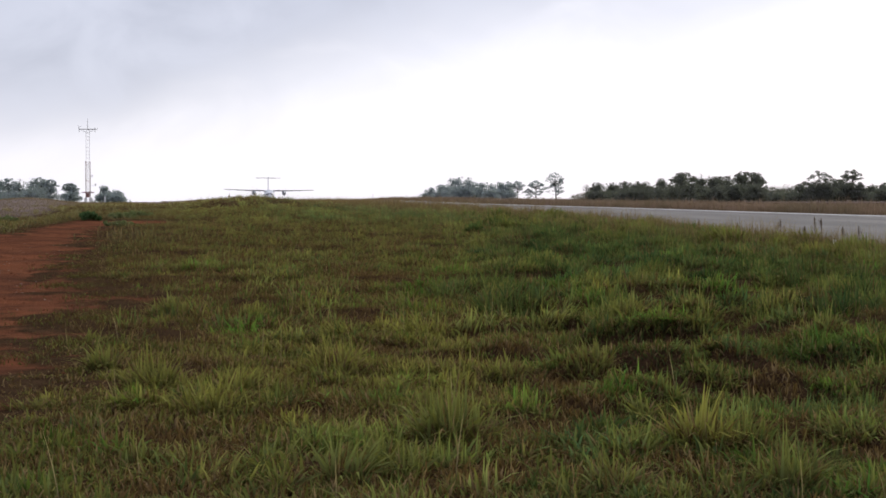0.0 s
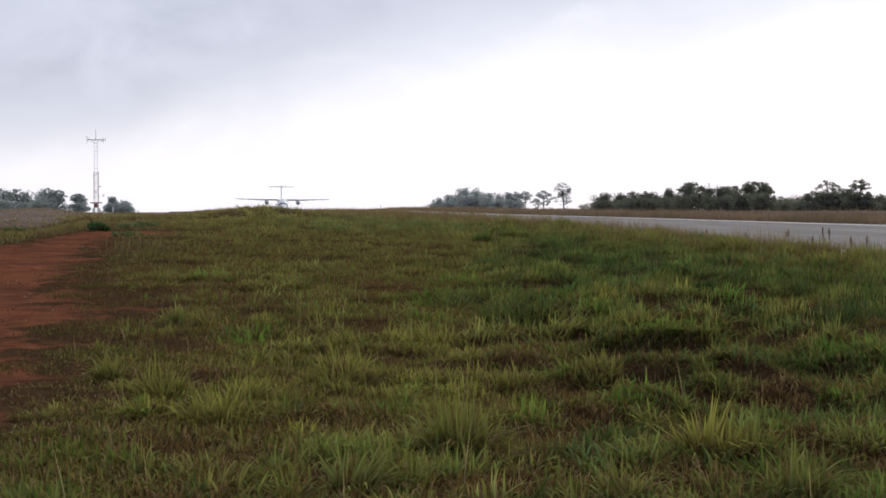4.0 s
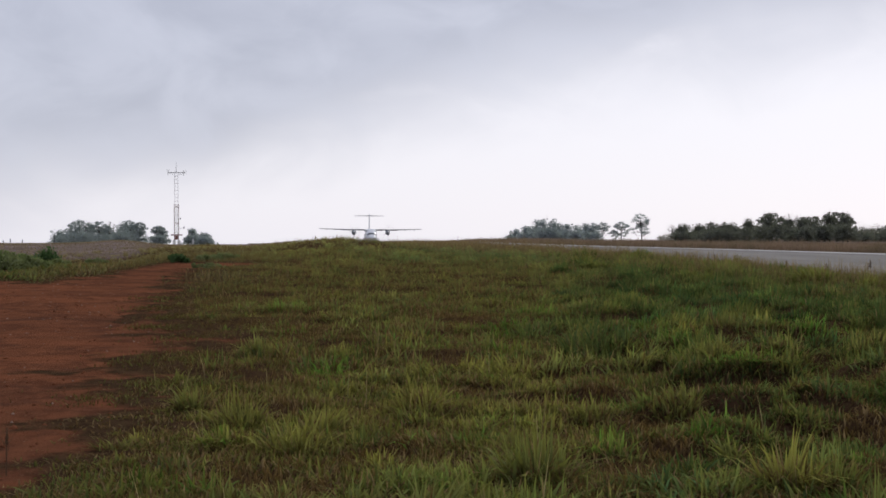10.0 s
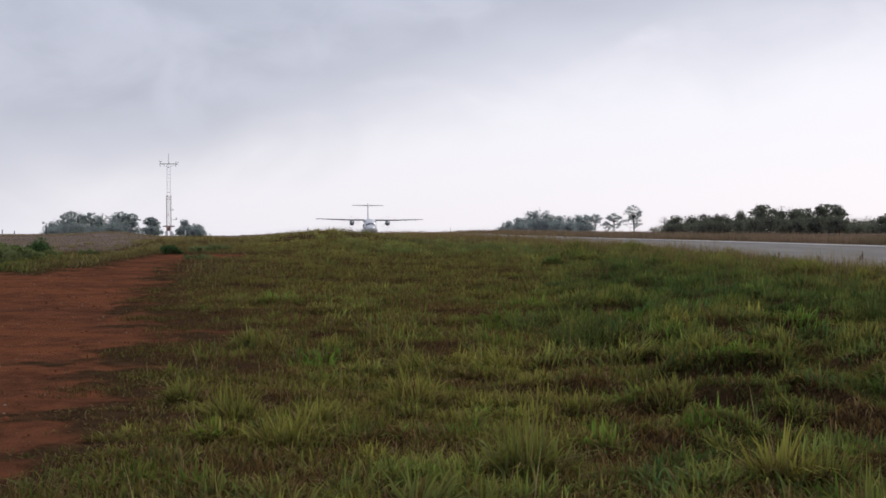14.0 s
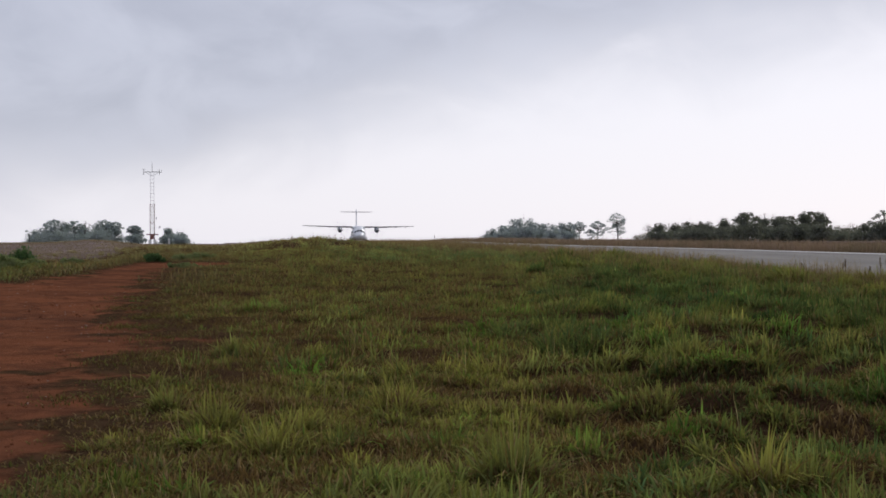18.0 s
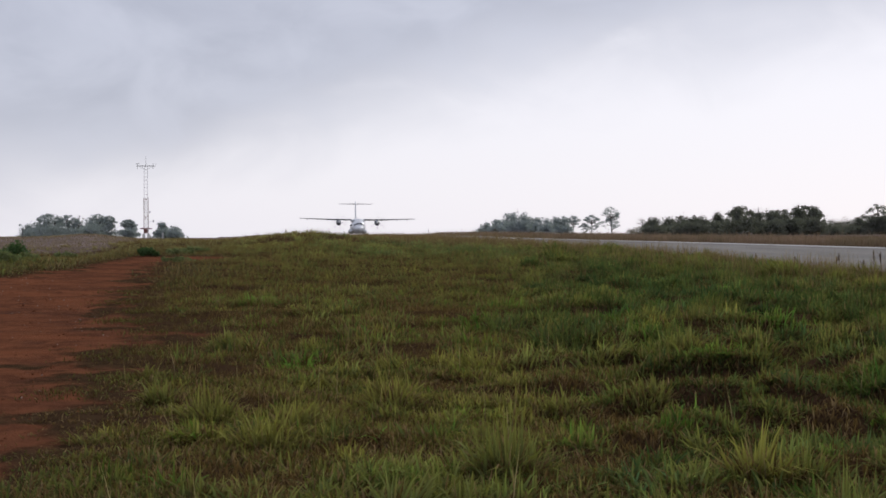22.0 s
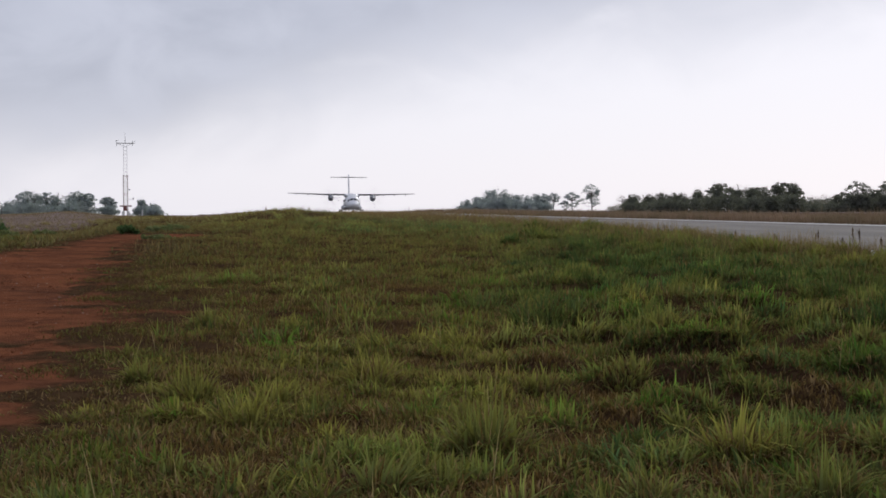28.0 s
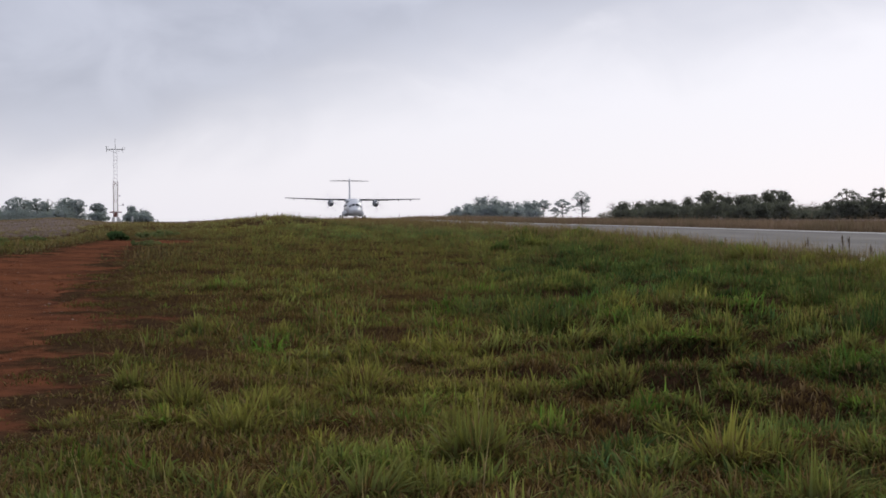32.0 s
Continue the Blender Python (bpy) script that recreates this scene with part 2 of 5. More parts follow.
def bar(a, b, r, n=6, r2=None, bm=None):
    """A tapered round bar from a to b."""
    bm = bm or bmesh.new()
    a, b = Vector(a), Vector(b)
    m = Matrix.Translation((a + b) / 2) @ (b - a).to_track_quat("Z", "Y").to_matrix().to_4x4()
    bmesh.ops.create_cone(bm, cap_ends=True, segments=n, radius1=r, radius2=r if r2 is None else r2, depth=(b - a).length, matrix=m)
    return smooth_all(bm) if n > 6 else bm


def loft(rings, closed=True, cap=True):
    """A skin through rings of equal length."""
    bm = bmesh.new()
    rows = [[bm.verts.new(p) for p in ring] for ring in rings]
    n = len(rows[0])
    for a, b in zip(rows, rows[1:]):
        for i in range(n if closed else n - 1):
            j = (i + 1) % n
            bm.faces.new((a[i], a[j], b[j], b[i]))
    if cap:
        bm.faces.new(rows[0][::-1])
        bm.faces.new(rows[-1])
    bmesh.ops.recalc_face_normals(bm, faces=bm.faces[:])
    return smooth_all(bm)


# ------------------------------------------------ the lie of the land
AX, AY = -0.1794, 0.9838          # the runway's direction, away from the camera


def sstep(a, b, v):
    t = np.clip((v - a) / (b - a), 0, 1)
    return t * t * (3 - 2 * t)


def glide(v, xs, ys):
    """A smooth profile through the given heights."""
    xs, ys = np.asarray(xs, float), np.asarray(ys, float)
    v = np.asarray(v, float)
    i = np.clip(np.searchsorted(xs, v) - 1, 0, len(xs) - 2)
    m = np.gradient(ys, xs)
    h = xs[i + 1] - xs[i]
    t = np.clip((v - xs[i]) / h, 0, 1)
    return ((2 * t**3 - 3 * t**2 + 1) * ys[i] + (t**3 - 2 * t**2 + t) * h * m[i]
            + (3 * t**2 - 2 * t**3) * ys[i + 1] + (t**3 - t**2) * h * m[i + 1])


def along(x, y):
    return AX * x + AY * y, AY * x - AX * y


def runway_z(u):
    return glide(u, (-400, 0, 95, 135, 174, 244, 283, 325, 370, 424, 520, 900), (0.4, 0.45, 0.5, 0.64, 0.74, 1.0, 1.17, 0.97, 0.5, 0.15, -0.6, -5.0))


def mound_at(x, y):
    """Where the mounds stand, 0 to 1: wider ones farther out."""
    near = wave(x, y, 1.9, 71) + 0.45 * wave(x, y, 0.8, 72)
    far = wave(x, y, 3.4, 73) + 0.5 * wave(x, y, 1.5, 74)
    q = sstep(16, 26, np.hypot(x, y))
    return sstep(-0.5, 1.0, near * (1 - q) + far * q)


def hummocks(x, y, s, d):
    """Low mounds in the turf, higher in the rank grass towards the runway."""
    rank = sstep(-0.02, 0.16, x / np.maximum(y, 0.1))
    h = (0.07 + 0.24 * rank) * (mound_at(x, y) - 0.25 * sstep(8, 12, s))
    return h * sstep(7, 15, d) * sstep(80, 46, d) * (y > 0) * sstep(-0.4, -2.0, bare_at(x, y)) * (1 - 0.5 * sstep(8, 12, s)) * sstep(15.4, 13.6, s)


def ground_z(x, y):
    x, y = np.asarray(x, float), np.asarray(y, float)
    u, s = along(x, y)
    d = np.hypot(x, y)
    base = glide(d, (0, 8, 20, 35, 50, 70, 90, 110, 150, 217, 330, 600, 760, 1500, 6000), (0, 0, 0.06, 0.28, 0.6, 0.9, 1.0, 1.0, 0.98, 1.08, 0.6, 0.3, 0, -5, -40))
    base = np.where(y < 0, 0, base)
    # a low grassy crest ahead, falling away to its left
    az = np.arctan2(x, np.maximum(y, 0.1))
    side = np.degrees(az) + 6.4
    crest = np.exp(-(side / np.where(side < 0, 2.4, 2.3)) ** 2) * np.exp(-((d - 98) / 26) ** 2)
    base = base + 0.70 * crest
    # on the left the field dips behind the dirt and rises again to a heathy brow
    left = glide(d, (0, 8, 20, 35, 48, 60, 75, 110, 150, 190, 300, 600, 760, 1500, 6000), (0, 0, 0.06, 0.28, 0.58, 0.55, 0.4, 0.72, 1.25, 1.3, 0.9, 0.3, 0, -5, -40))
    wl = sstep(-12.6, -15.2, np.degrees(az)) * (y > 0)
    base = base * (1 - wl) + left * wl
    base = base + 0.30 * np.exp(-((np.degrees(az) + 14.6) / 1.2) ** 2) * np.exp(-((d - 160) / 35) ** 2)
    # the low saddle between the crest and the mast
    base = base - 0.38 * np.exp(-((np.degrees(az) + 10.4) / 1.15) ** 2) * sstep(112, 150, d) * sstep(420, 260, d) * (y > 0)
    base = base + hummocks(x, y, s, d)
    verge = glide(u, (-200, 0, 25, 36, 47, 59, 80, 100, 131, 180, 260, 420, 900), (0, 0.1, 0.36, 0.57, 0.72, 0.86, 0.99, 1.06, 1.09, 0.98, 0.9, 0.0, -5.2))
    w = sstep(3, 13.5, s) * sstep(-60, 10, u)
    z = base * (1 - w) + verge * w
    # the bed under the runway, and the flat land on its far side
    bed = runway_z(u) - 0.12
    w2 = sstep(14.6, 16.2, s)
    z = z * (1 - w2) + bed * w2
    w3 = sstep(42.7, 44.2, s)
    far = (bed + 0.1) * (1 - sstep(55, 140, s)) + 0.7 * sstep(55, 140, s)
    return z * (1 - w3) + far * w3


# the red dirt patch, round its edge
DIRT = [(-30, 7.5), (-6, 8.6), (-3.7, 9.3), (-3.45, 9.9), (-3.6, 11.7), (-3.45, 12.5), (-3.95, 14.4), (-4.5, 15.4), (-4.9, 18), (-5.0, 19.6), (-4.9, 20.9),
        (-4.6, 22.2), (-5.3, 23.1), (-6.6, 26.2), (-7.6, 31.2), (-9.5, 40.9), (-10.9, 49), (-10.2, 51.6), (-8.9, 54.6), (-10.3, 55.4), (-13, 55.7), (-13.1, 53.6),
        (-11.9, 43.3), (-12.2, 39.6), (-13.8, 39.9), (-18, 39), (-30, 36)]


def bare_at(x, y):
    """Signed metres inside the dirt patch."""
    x, y = np.asarray(x, float), np.asarray(y, float)
    best, inside = np.full(x.shape, 1e9), np.zeros(x.shape, bool)
    for (ax, ay), (bx, by) in zip(DIRT, DIRT[1:] + DIRT[:1]):
        t = np.clip(((x - ax) * (bx - ax) + (y - ay) * (by - ay)) / ((bx - ax) ** 2 + (by - ay) ** 2), 0, 1)
        best = np.minimum(best, np.hypot(x - ax - t * (bx - ax), y - ay - t * (by - ay)))
        inside ^= ((ay > y) != (by > y)) & (x < (bx - ax) * (y - ay) / (by - ay + 1e-12) + ax)
    return np.where(inside, best, -best)


def wave(x, y, scale, seed=0):
    """Cheap smooth noise over the plan, about -1 to 1."""
    r = np.random.RandomState(seed)
    v = 0
    for k in range(7):
        a, f, p = r.uniform(0, 6.28), r.uniform(0.6, 1.7) / scale, r.uniform(0, 6.28)
        v = v + np.sin((x * np.cos(a) + y * np.sin(a)) * f * 6.28 + p + 0.8 * np.sin((x * np.sin(a) - y * np.cos(a)) * f * 4.1 + k))
    return v / 3.6


def build_ground():
    az = np.radians(np.r_[np.arange(-180, -26, 6), np.arange(-26, 22, 0.22), np.arange(22, 180, 6)])
    rad = np.r_[0.002, 1.5, 3, np.geomspace(4.5, 140, 300), np.geomspace(143, 700, 90), np.geomspace(740, 4600, 14)]
    A, R = np.meshgrid(az, rad)
    x, y = R * np.sin(A) + 0.31 * sstep(4.5, 0, R), R * np.cos(A) - 0.23 * sstep(4.5, 0, R)
    z = ground_z(x, y)
    z = z + 0.02 * wave(x, y, 0.9, 3) * (bare_at(x, y) < 0.5) * sstep(200, 40, R) * (1 - sstep(13, 15, along(x, y)[1]))
    n, m = len(az), len(rad)
    idx = np.arange(n * m).reshape(m, n)
    a, b = idx[:-1], idx[1:]
    f = np.stack([a, np.roll(a, -1, 1), np.roll(b, -1, 1), b], -1).reshape(-1, 4)
    me = mesh_of("ground", np.stack([x, y, z], -1).reshape(-1, 3), f[:, ::-1], MAT_GROUND, True)
    bare = sstep(-1.0, 1.3, bare_at(x, y) + 0.7 * wave(x, y, 2.2, 5) + 0.35 * wave(x, y, 0.8, 6))
    me.attributes.new("bare", "FLOAT", "POINT").data.foreach_set("value", bare.ravel().astype(np.float32))
    heath_and_haze = sstep(-22, 14, R + 7 * wave(x, y, 14, 8) - glide(np.degrees(A), (-30, -19, -16, -13.6, -12.5), (84, 92, 99, 112, 150))) * sstep(-11.8, -12.8, np.degrees(A)) * (y > 0)
    # far ground takes the dry heath colour too, pale in place of haze
    heath_and_haze = np.maximum(heath_and_haze, 0.8 * sstep(230, 330, R))
    me.attributes.new("heath_and_haze", "FLOAT", "POINT").data.foreach_set("value", heath_and_haze.ravel().astype(np.float32))
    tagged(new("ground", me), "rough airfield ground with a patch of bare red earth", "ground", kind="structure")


build_ground()


def build_runway():
    us = np.r_[np.arange(-300, 0, 20), np.arange(0, 460, 4), np.arange(460, 900, 20)]
    top = runway_z(us)

    def strip(s0, s1, lift, thick, sel=None):
        u, z = (us, top) if sel is None else (np.linspace(*sel, 6), runway_z(np.linspace(*sel, 6)))
        rings = []
        for uu, zz in zip(u, z):
            rings.append([(AX * uu + AY * s, AY * uu - AX * s, zz + h) for s, h in ((s0, lift), (s1, lift), (s1, lift - thick), (s0, lift - thick))])
        bm = loft(rings)
        for fc in bm.faces:
            fc.smooth = False
        return bm

    me = bpy.data.meshes.new("runway")
    bm = strip(16, 43.2, 0, 0.3)
    bm.to_mesh(me)
    bm.free()
    me.materials.append(MAT_ASPHALT)
    ob = tagged(new("runway", me), "worn grey asphalt runway with faded white edge lines", "runway", kind="structure")
    part("edge_line", strip(41.2, 42.0, 0.006, 0.005), MAT_LINE, ob, "faded white painted edge line")
    for s0 in (19.6, 23.4, 27.1, 30.9, 34.6, 38.4):
        part("tar_seam", strip(s0, s0 + 0.09, 0.004, 0.003), MAT_TAR, ob, "dark tar-filled paving seam")


build_runway()

# ------------------------------------------------ grass
RNG = np.random.RandomState(11)


def blades(px, py, pz, phi, length, width, bend, tint, seg):
    """Arching blades as thin tapered strips; all inputs one value a blade."""
    n = len(px)
    ts = np.linspace(0, 1, seg + 1)
    dx, dy = np.cos(phi), np.sin(phi)
    tw = phi + np.pi / 2 + RNG.uniform(-0.7, 0.7, n)
    wx, wy = np.cos(tw), np.sin(tw)
    verts = np.zeros((n, 2 * seg + 1, 3), np.float32)
    for i, t in enumerate(ts):
        h = length * bend * t**1.35
        z = pz + length * (t - np.minimum(0.50 * bend, 0.68) * t**2.3)
        cx, cy = px + dx * h, py + dy * h
        w = width * 0.5 * (1 - t**1.6) * (0.75 + 0.5 * min(1, 3 * t))
        if i == seg:
            verts[:, 2 * seg] = np.stack([cx, cy, z], -1)
        else:
            verts[:, 2 * i] = np.stack([cx - wx * w, cy - wy * w, z], -1)
            verts[:, 2 * i + 1] = np.stack([cx + wx * w, cy + wy * w, z], -1)
    f = []
    for i in range(seg - 1):
        a = 2 * i
        f += [(a, a + 1, a + 3), (a, a + 3, a + 2)]
    f.append((2 * seg - 2, 2 * seg - 1, 2 * seg))
    faces = (np.arange(n)[:, None, None] * (2 * seg + 1) + np.array(f)[None]).reshape(-1, 3)
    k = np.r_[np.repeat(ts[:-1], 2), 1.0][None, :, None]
    sheath_shade = np.clip(1 - 2.2 * k, 0, 1) * 0.75          # brown sheath at the foot, darkened further as shade; fresh, brightened tip
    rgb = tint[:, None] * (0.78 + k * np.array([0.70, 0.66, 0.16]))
    rgb = rgb + sheath_shade * (np.array([0.060, 0.036, 0.022]) - rgb)
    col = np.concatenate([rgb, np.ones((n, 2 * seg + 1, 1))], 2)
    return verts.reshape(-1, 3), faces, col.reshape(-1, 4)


LUSH, GREEN, YELLOW, OLIVE = (np.array(c) for c in ((0.070, 0.114, 0.056), (0.164, 0.196, 0.072), (0.272, 0.250, 0.086), (0.218, 0.172, 0.094)))
STRAW, RUST = np.array((0.32, 0.225, 0.15)), np.array((0.150, 0.096, 0.054))
LEFT_EDGE = ((-30, -19, -16, -13.6, -12.5, -11), (84, 92, 99, 112, 150, 400))
# worn hollows where dark earth and litter show: across, ahead, half width, half depth
HOLLOWS_NEAR = [(0.96, 11.9, 0.26, 0.8), (1.24, 12.2, 0.2, 0.6), (0.9, 10.5, 0.2, 0.4), (0.64, 9.9, 0.17, 0.5), (0.29, 8.4, 0.24, 0.4), (-0.04, 8.3, 0.12, 0.4),
                (1.29, 8.65, 0.1, 0.35), (1.56, 8.85, 0.1, 0.35), (2.44, 11.4, 0.18, 0.6), (2.11, 9.45, 0.16, 0.3), (2.46, 8.95, 0.16, 0.35), (-1.7, 9.5, 0.16, 0.4),
                (-1.23, 9.35, 0.15, 0.5), (-1.14, 10.5, 0.15, 0.4), (-0.95, 10.9, 0.15, 0.4), (-0.76, 8.5, 0.1, 0.5), (-1.49, 7.9, 0.14, 0.25), (-2.13, 13.3, 0.16, 0.4)]
HOLLOWS_FAR = [(-1.27, 25.6, 0.5, 1.2), (-0.82, 18.7, 0.4, 0.6), (-0.52, 14.9, 0.3, 0.5), (0.45, 15.8, 0.3, 0.8), (0.57, 13.8, 0.3, 0.5), (1.25, 15.7, 0.3, 0.4),
               (3.88, 20.0, 0.26, 0.5), (3.26, 20.1, 0.22, 0.5), (-2.41, 20.6, 0.4, 1.0), (-2.82, 16.4, 0.4, 0.6), (-5.04, 25.0, 0.6, 0.9), (2.54, 18.6, 0.25, 1.1), (0.44, 18.1, 0.35, 0.5)]
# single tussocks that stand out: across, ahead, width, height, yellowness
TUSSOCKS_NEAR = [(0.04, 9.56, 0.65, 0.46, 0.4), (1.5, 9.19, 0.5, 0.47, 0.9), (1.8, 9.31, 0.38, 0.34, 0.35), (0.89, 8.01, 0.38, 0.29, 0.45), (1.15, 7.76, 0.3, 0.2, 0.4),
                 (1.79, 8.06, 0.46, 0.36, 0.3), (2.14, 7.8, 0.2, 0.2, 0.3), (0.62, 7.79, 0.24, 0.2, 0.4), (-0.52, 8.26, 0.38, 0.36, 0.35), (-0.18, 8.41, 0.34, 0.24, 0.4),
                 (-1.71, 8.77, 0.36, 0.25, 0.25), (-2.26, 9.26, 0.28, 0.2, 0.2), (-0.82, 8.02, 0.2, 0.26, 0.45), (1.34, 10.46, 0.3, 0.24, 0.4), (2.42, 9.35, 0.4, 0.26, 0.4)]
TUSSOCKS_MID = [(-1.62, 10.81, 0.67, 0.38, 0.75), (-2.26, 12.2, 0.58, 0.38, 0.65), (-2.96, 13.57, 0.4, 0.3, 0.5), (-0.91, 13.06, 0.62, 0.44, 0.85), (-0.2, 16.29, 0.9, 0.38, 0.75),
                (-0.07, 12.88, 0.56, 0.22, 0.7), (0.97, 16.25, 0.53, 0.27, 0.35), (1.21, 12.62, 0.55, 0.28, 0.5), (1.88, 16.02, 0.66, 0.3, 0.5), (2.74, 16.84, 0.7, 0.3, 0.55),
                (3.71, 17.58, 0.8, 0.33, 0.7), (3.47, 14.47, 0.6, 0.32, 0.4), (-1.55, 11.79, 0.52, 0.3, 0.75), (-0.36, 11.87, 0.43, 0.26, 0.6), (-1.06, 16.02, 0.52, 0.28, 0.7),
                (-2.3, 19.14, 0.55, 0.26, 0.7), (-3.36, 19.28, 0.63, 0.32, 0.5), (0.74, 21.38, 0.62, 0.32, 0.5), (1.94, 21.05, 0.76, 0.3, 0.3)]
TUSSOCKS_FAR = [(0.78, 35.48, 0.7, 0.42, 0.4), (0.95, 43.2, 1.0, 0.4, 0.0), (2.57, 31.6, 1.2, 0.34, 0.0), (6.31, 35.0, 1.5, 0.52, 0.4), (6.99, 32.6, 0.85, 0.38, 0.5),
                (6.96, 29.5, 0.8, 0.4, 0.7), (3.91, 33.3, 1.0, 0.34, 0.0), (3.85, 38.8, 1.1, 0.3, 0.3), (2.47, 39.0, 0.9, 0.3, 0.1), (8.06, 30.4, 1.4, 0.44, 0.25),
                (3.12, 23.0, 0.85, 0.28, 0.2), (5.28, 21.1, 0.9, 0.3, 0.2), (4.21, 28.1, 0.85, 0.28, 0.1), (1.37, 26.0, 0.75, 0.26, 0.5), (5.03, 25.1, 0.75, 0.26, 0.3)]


def hollow_at(x, y):
    """How far a place lies in a worn hollow, 0 to 1."""
    v = 0 * x
    for hx, hy, a, b in HOLLOWS_NEAR + HOLLOWS_FAR:
        v = np.maximum(v, np.exp(-((x - hx) / a) ** 2 - ((y - hy) / b) ** 2))
    return sstep(0.15, 0.6, v + 0.12 * wave(x, y, 0.35, 97))


def sward(x, y):
    """Over the plan: how lush, how yellow and how dead the grass is, each 0 to 1."""
    u, s = along(x, y)
    r = x / np.maximum(y, 1)
    w1, w2 = wave(x, y, 4.5, 21), wave(x, y, 1.3, 22)
    rank = sstep(0.0, 0.07, r + 0.03 * w1) * sstep(17, 25, y + 2.6 * w1 + 1.5 * w2)
    blue = sstep(44, 60, y) * sstep(-0.13, -0.07, r + 0.012 * w1)
    rim = sstep(9.5, 12.5, s + 0.6 * w2) * sstep(16, 24, y)
    lush = np.clip(0.95 * rank + 0.95 * blue * sstep(-0.9, 0.2, w1 + 0.5 * w2) + 0.3 * w2 + 0.35 * sstep(0.02, 0.1, r) * sstep(20, 12, y), 0, 1) * (1 - 0.45 * rim)
    band = np.exp(-((y - 12.8) / 2.8) ** 2) * sstep(1.2, -0.4, x) * sstep(-4.2, -2.4, x)
    yellow = np.clip(0.75 * band + 0.3 * rim + 0.30 + 0.40 * w2 - 0.5 * lush, 0, 1)
    dead = np.clip(0.36 + 0.36 * sstep(15, 19, y) * sstep(0.02, -0.05, r) + 0.3 * wave(x, y, 2.4, 91) - 0.42 * lush - 0.1 * band, 0.02, 0.85)
    dead = np.maximum(dead, 0.45 * sstep(13.0, 14.6, s) * sstep(30, 50, u))
    return lush, yellow, dead


def scatter(d0, d1, per_m2):
    """Even random places in the part of the field that lies before the tripod."""
    lo, hi = radians(-22.0), radians(18.2)
    n = int(0.5 * (hi - lo) * (d1**2 - d0**2) * per_m2)
    a = RNG.uniform(lo, hi, n)
    d = np.sqrt(RNG.uniform(d0**2, d1**2, n))
    x, y = d * np.sin(a), d * np.cos(a)
    bare = bare_at(x, y) + 0.32 * wave(x, y, 2.2, 5)
    ok = (along(x, y)[1] < 15.7 + RNG.normal(0, 0.25, n)) & (y - glide(np.degrees(a), *LEFT_EDGE) < RNG.normal(-2, 9, n))
    return x[ok], y[ok], bare[ok]


def mixed(lush, yellow):
    """One even tint from how lush and how yellow a plant is."""
    lush, yellow = lush[:, None], yellow[:, None]
    t = GREEN + (YELLOW - GREEN) * np.clip(yellow * 1.6 - 0.6, 0, 1) + 0.55 * (OLIVE - GREEN) * np.clip(yellow * 2, 0, 1) * (1 - yellow)
    return t + (LUSH - t) * lush


def colours(i, base, dead):
    """A tint for each blade: its plant's own, with some dead blades low in it."""
    m = len(i)
    tint = base[i] * RNG.uniform(0.72, 1.28, (m, 1))
    tint = tint + RNG.uniform(-0.3, 0.42, (m, 1)) * (np.array([0.24, 0.215, 0.07]) - tint) * np.clip(tint[:, :1] / 0.14, 0.3, 1)
    q = RNG.uniform(0, 1, m)
    straw = q < 0.08 + 0.26 * dead[i]
    rust = q > 0.93 - 0.45 * dead[i]
    tint[straw] = (STRAW * RNG.uniform(0.45, 1.0, (m, 1)))[straw]
    tint[rust] = (RUST * RNG.uniform(0.6, 1.2, (m, 1)))[rust]
    return np.clip(tint, 0.01, 0.6), straw | rust


def weathered(x, y, base, share):
    """The dull olive-brown of the grass behind the dirt and round the mast."""
    w = sstep(34, 42, y) * sstep(-0.145, -0.2, x / y + 0.02 * wave(x, y, 5, 92)) * (1 - 0.45 * sstep(0.1, 0.9, wave(x, y, 3.2, 93)))
    return base + share * w[:, None] * (np.array([0.128, 0.112, 0.088]) - base)


def plants(x, y, wide, tall, base, dead, count, seg, width, label, lean=0.25, slant=0.3, lift=0.02):
    """Domed tussocks: upright blades in the middle, leaning and shorter ones towards the rim."""
    n = len(x)
    i = np.repeat(np.arange(n), np.maximum(4, count).astype(int))
    m = len(i)
    phi = RNG.uniform(0, 2 * np.pi, m)
    q = np.sqrt(RNG.uniform(0, 1, m)) * RNG.uniform(0.55, 1.15, m)
    rr = 0.42 * q * wide[i]
    bx, by = x[i] + rr * np.cos(phi), y[i] + rr * np.sin(phi)
    tint, old = colours(i, base, dead)
    L = tall[i] * (1.12 - 0.5 * q**2) * RNG.uniform(0.28, 1.12, m) * np.where(old, 0.85, 1.0)
    tip = RNG.uniform(0, 2 * np.pi, n)                       # each plant leans its own way
    sway = np.abs(RNG.normal(0, 1.25 * slant, n))
    bend = np.clip(lean + 0.5 * q + RNG.normal(0, 0.46, m) + 0.25 * old, 0.03, 1.5)
    phi = phi + RNG.normal(0, 1.5, m)
    ex, ey = bend * np.cos(phi) + (sway * np.cos(tip))[i], bend * np.sin(phi) + (sway * np.sin(tip))[i]
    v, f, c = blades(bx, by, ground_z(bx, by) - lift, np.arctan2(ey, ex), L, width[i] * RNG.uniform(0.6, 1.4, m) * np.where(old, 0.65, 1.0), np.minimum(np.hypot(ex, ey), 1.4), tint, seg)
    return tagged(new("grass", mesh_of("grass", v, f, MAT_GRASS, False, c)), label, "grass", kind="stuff")


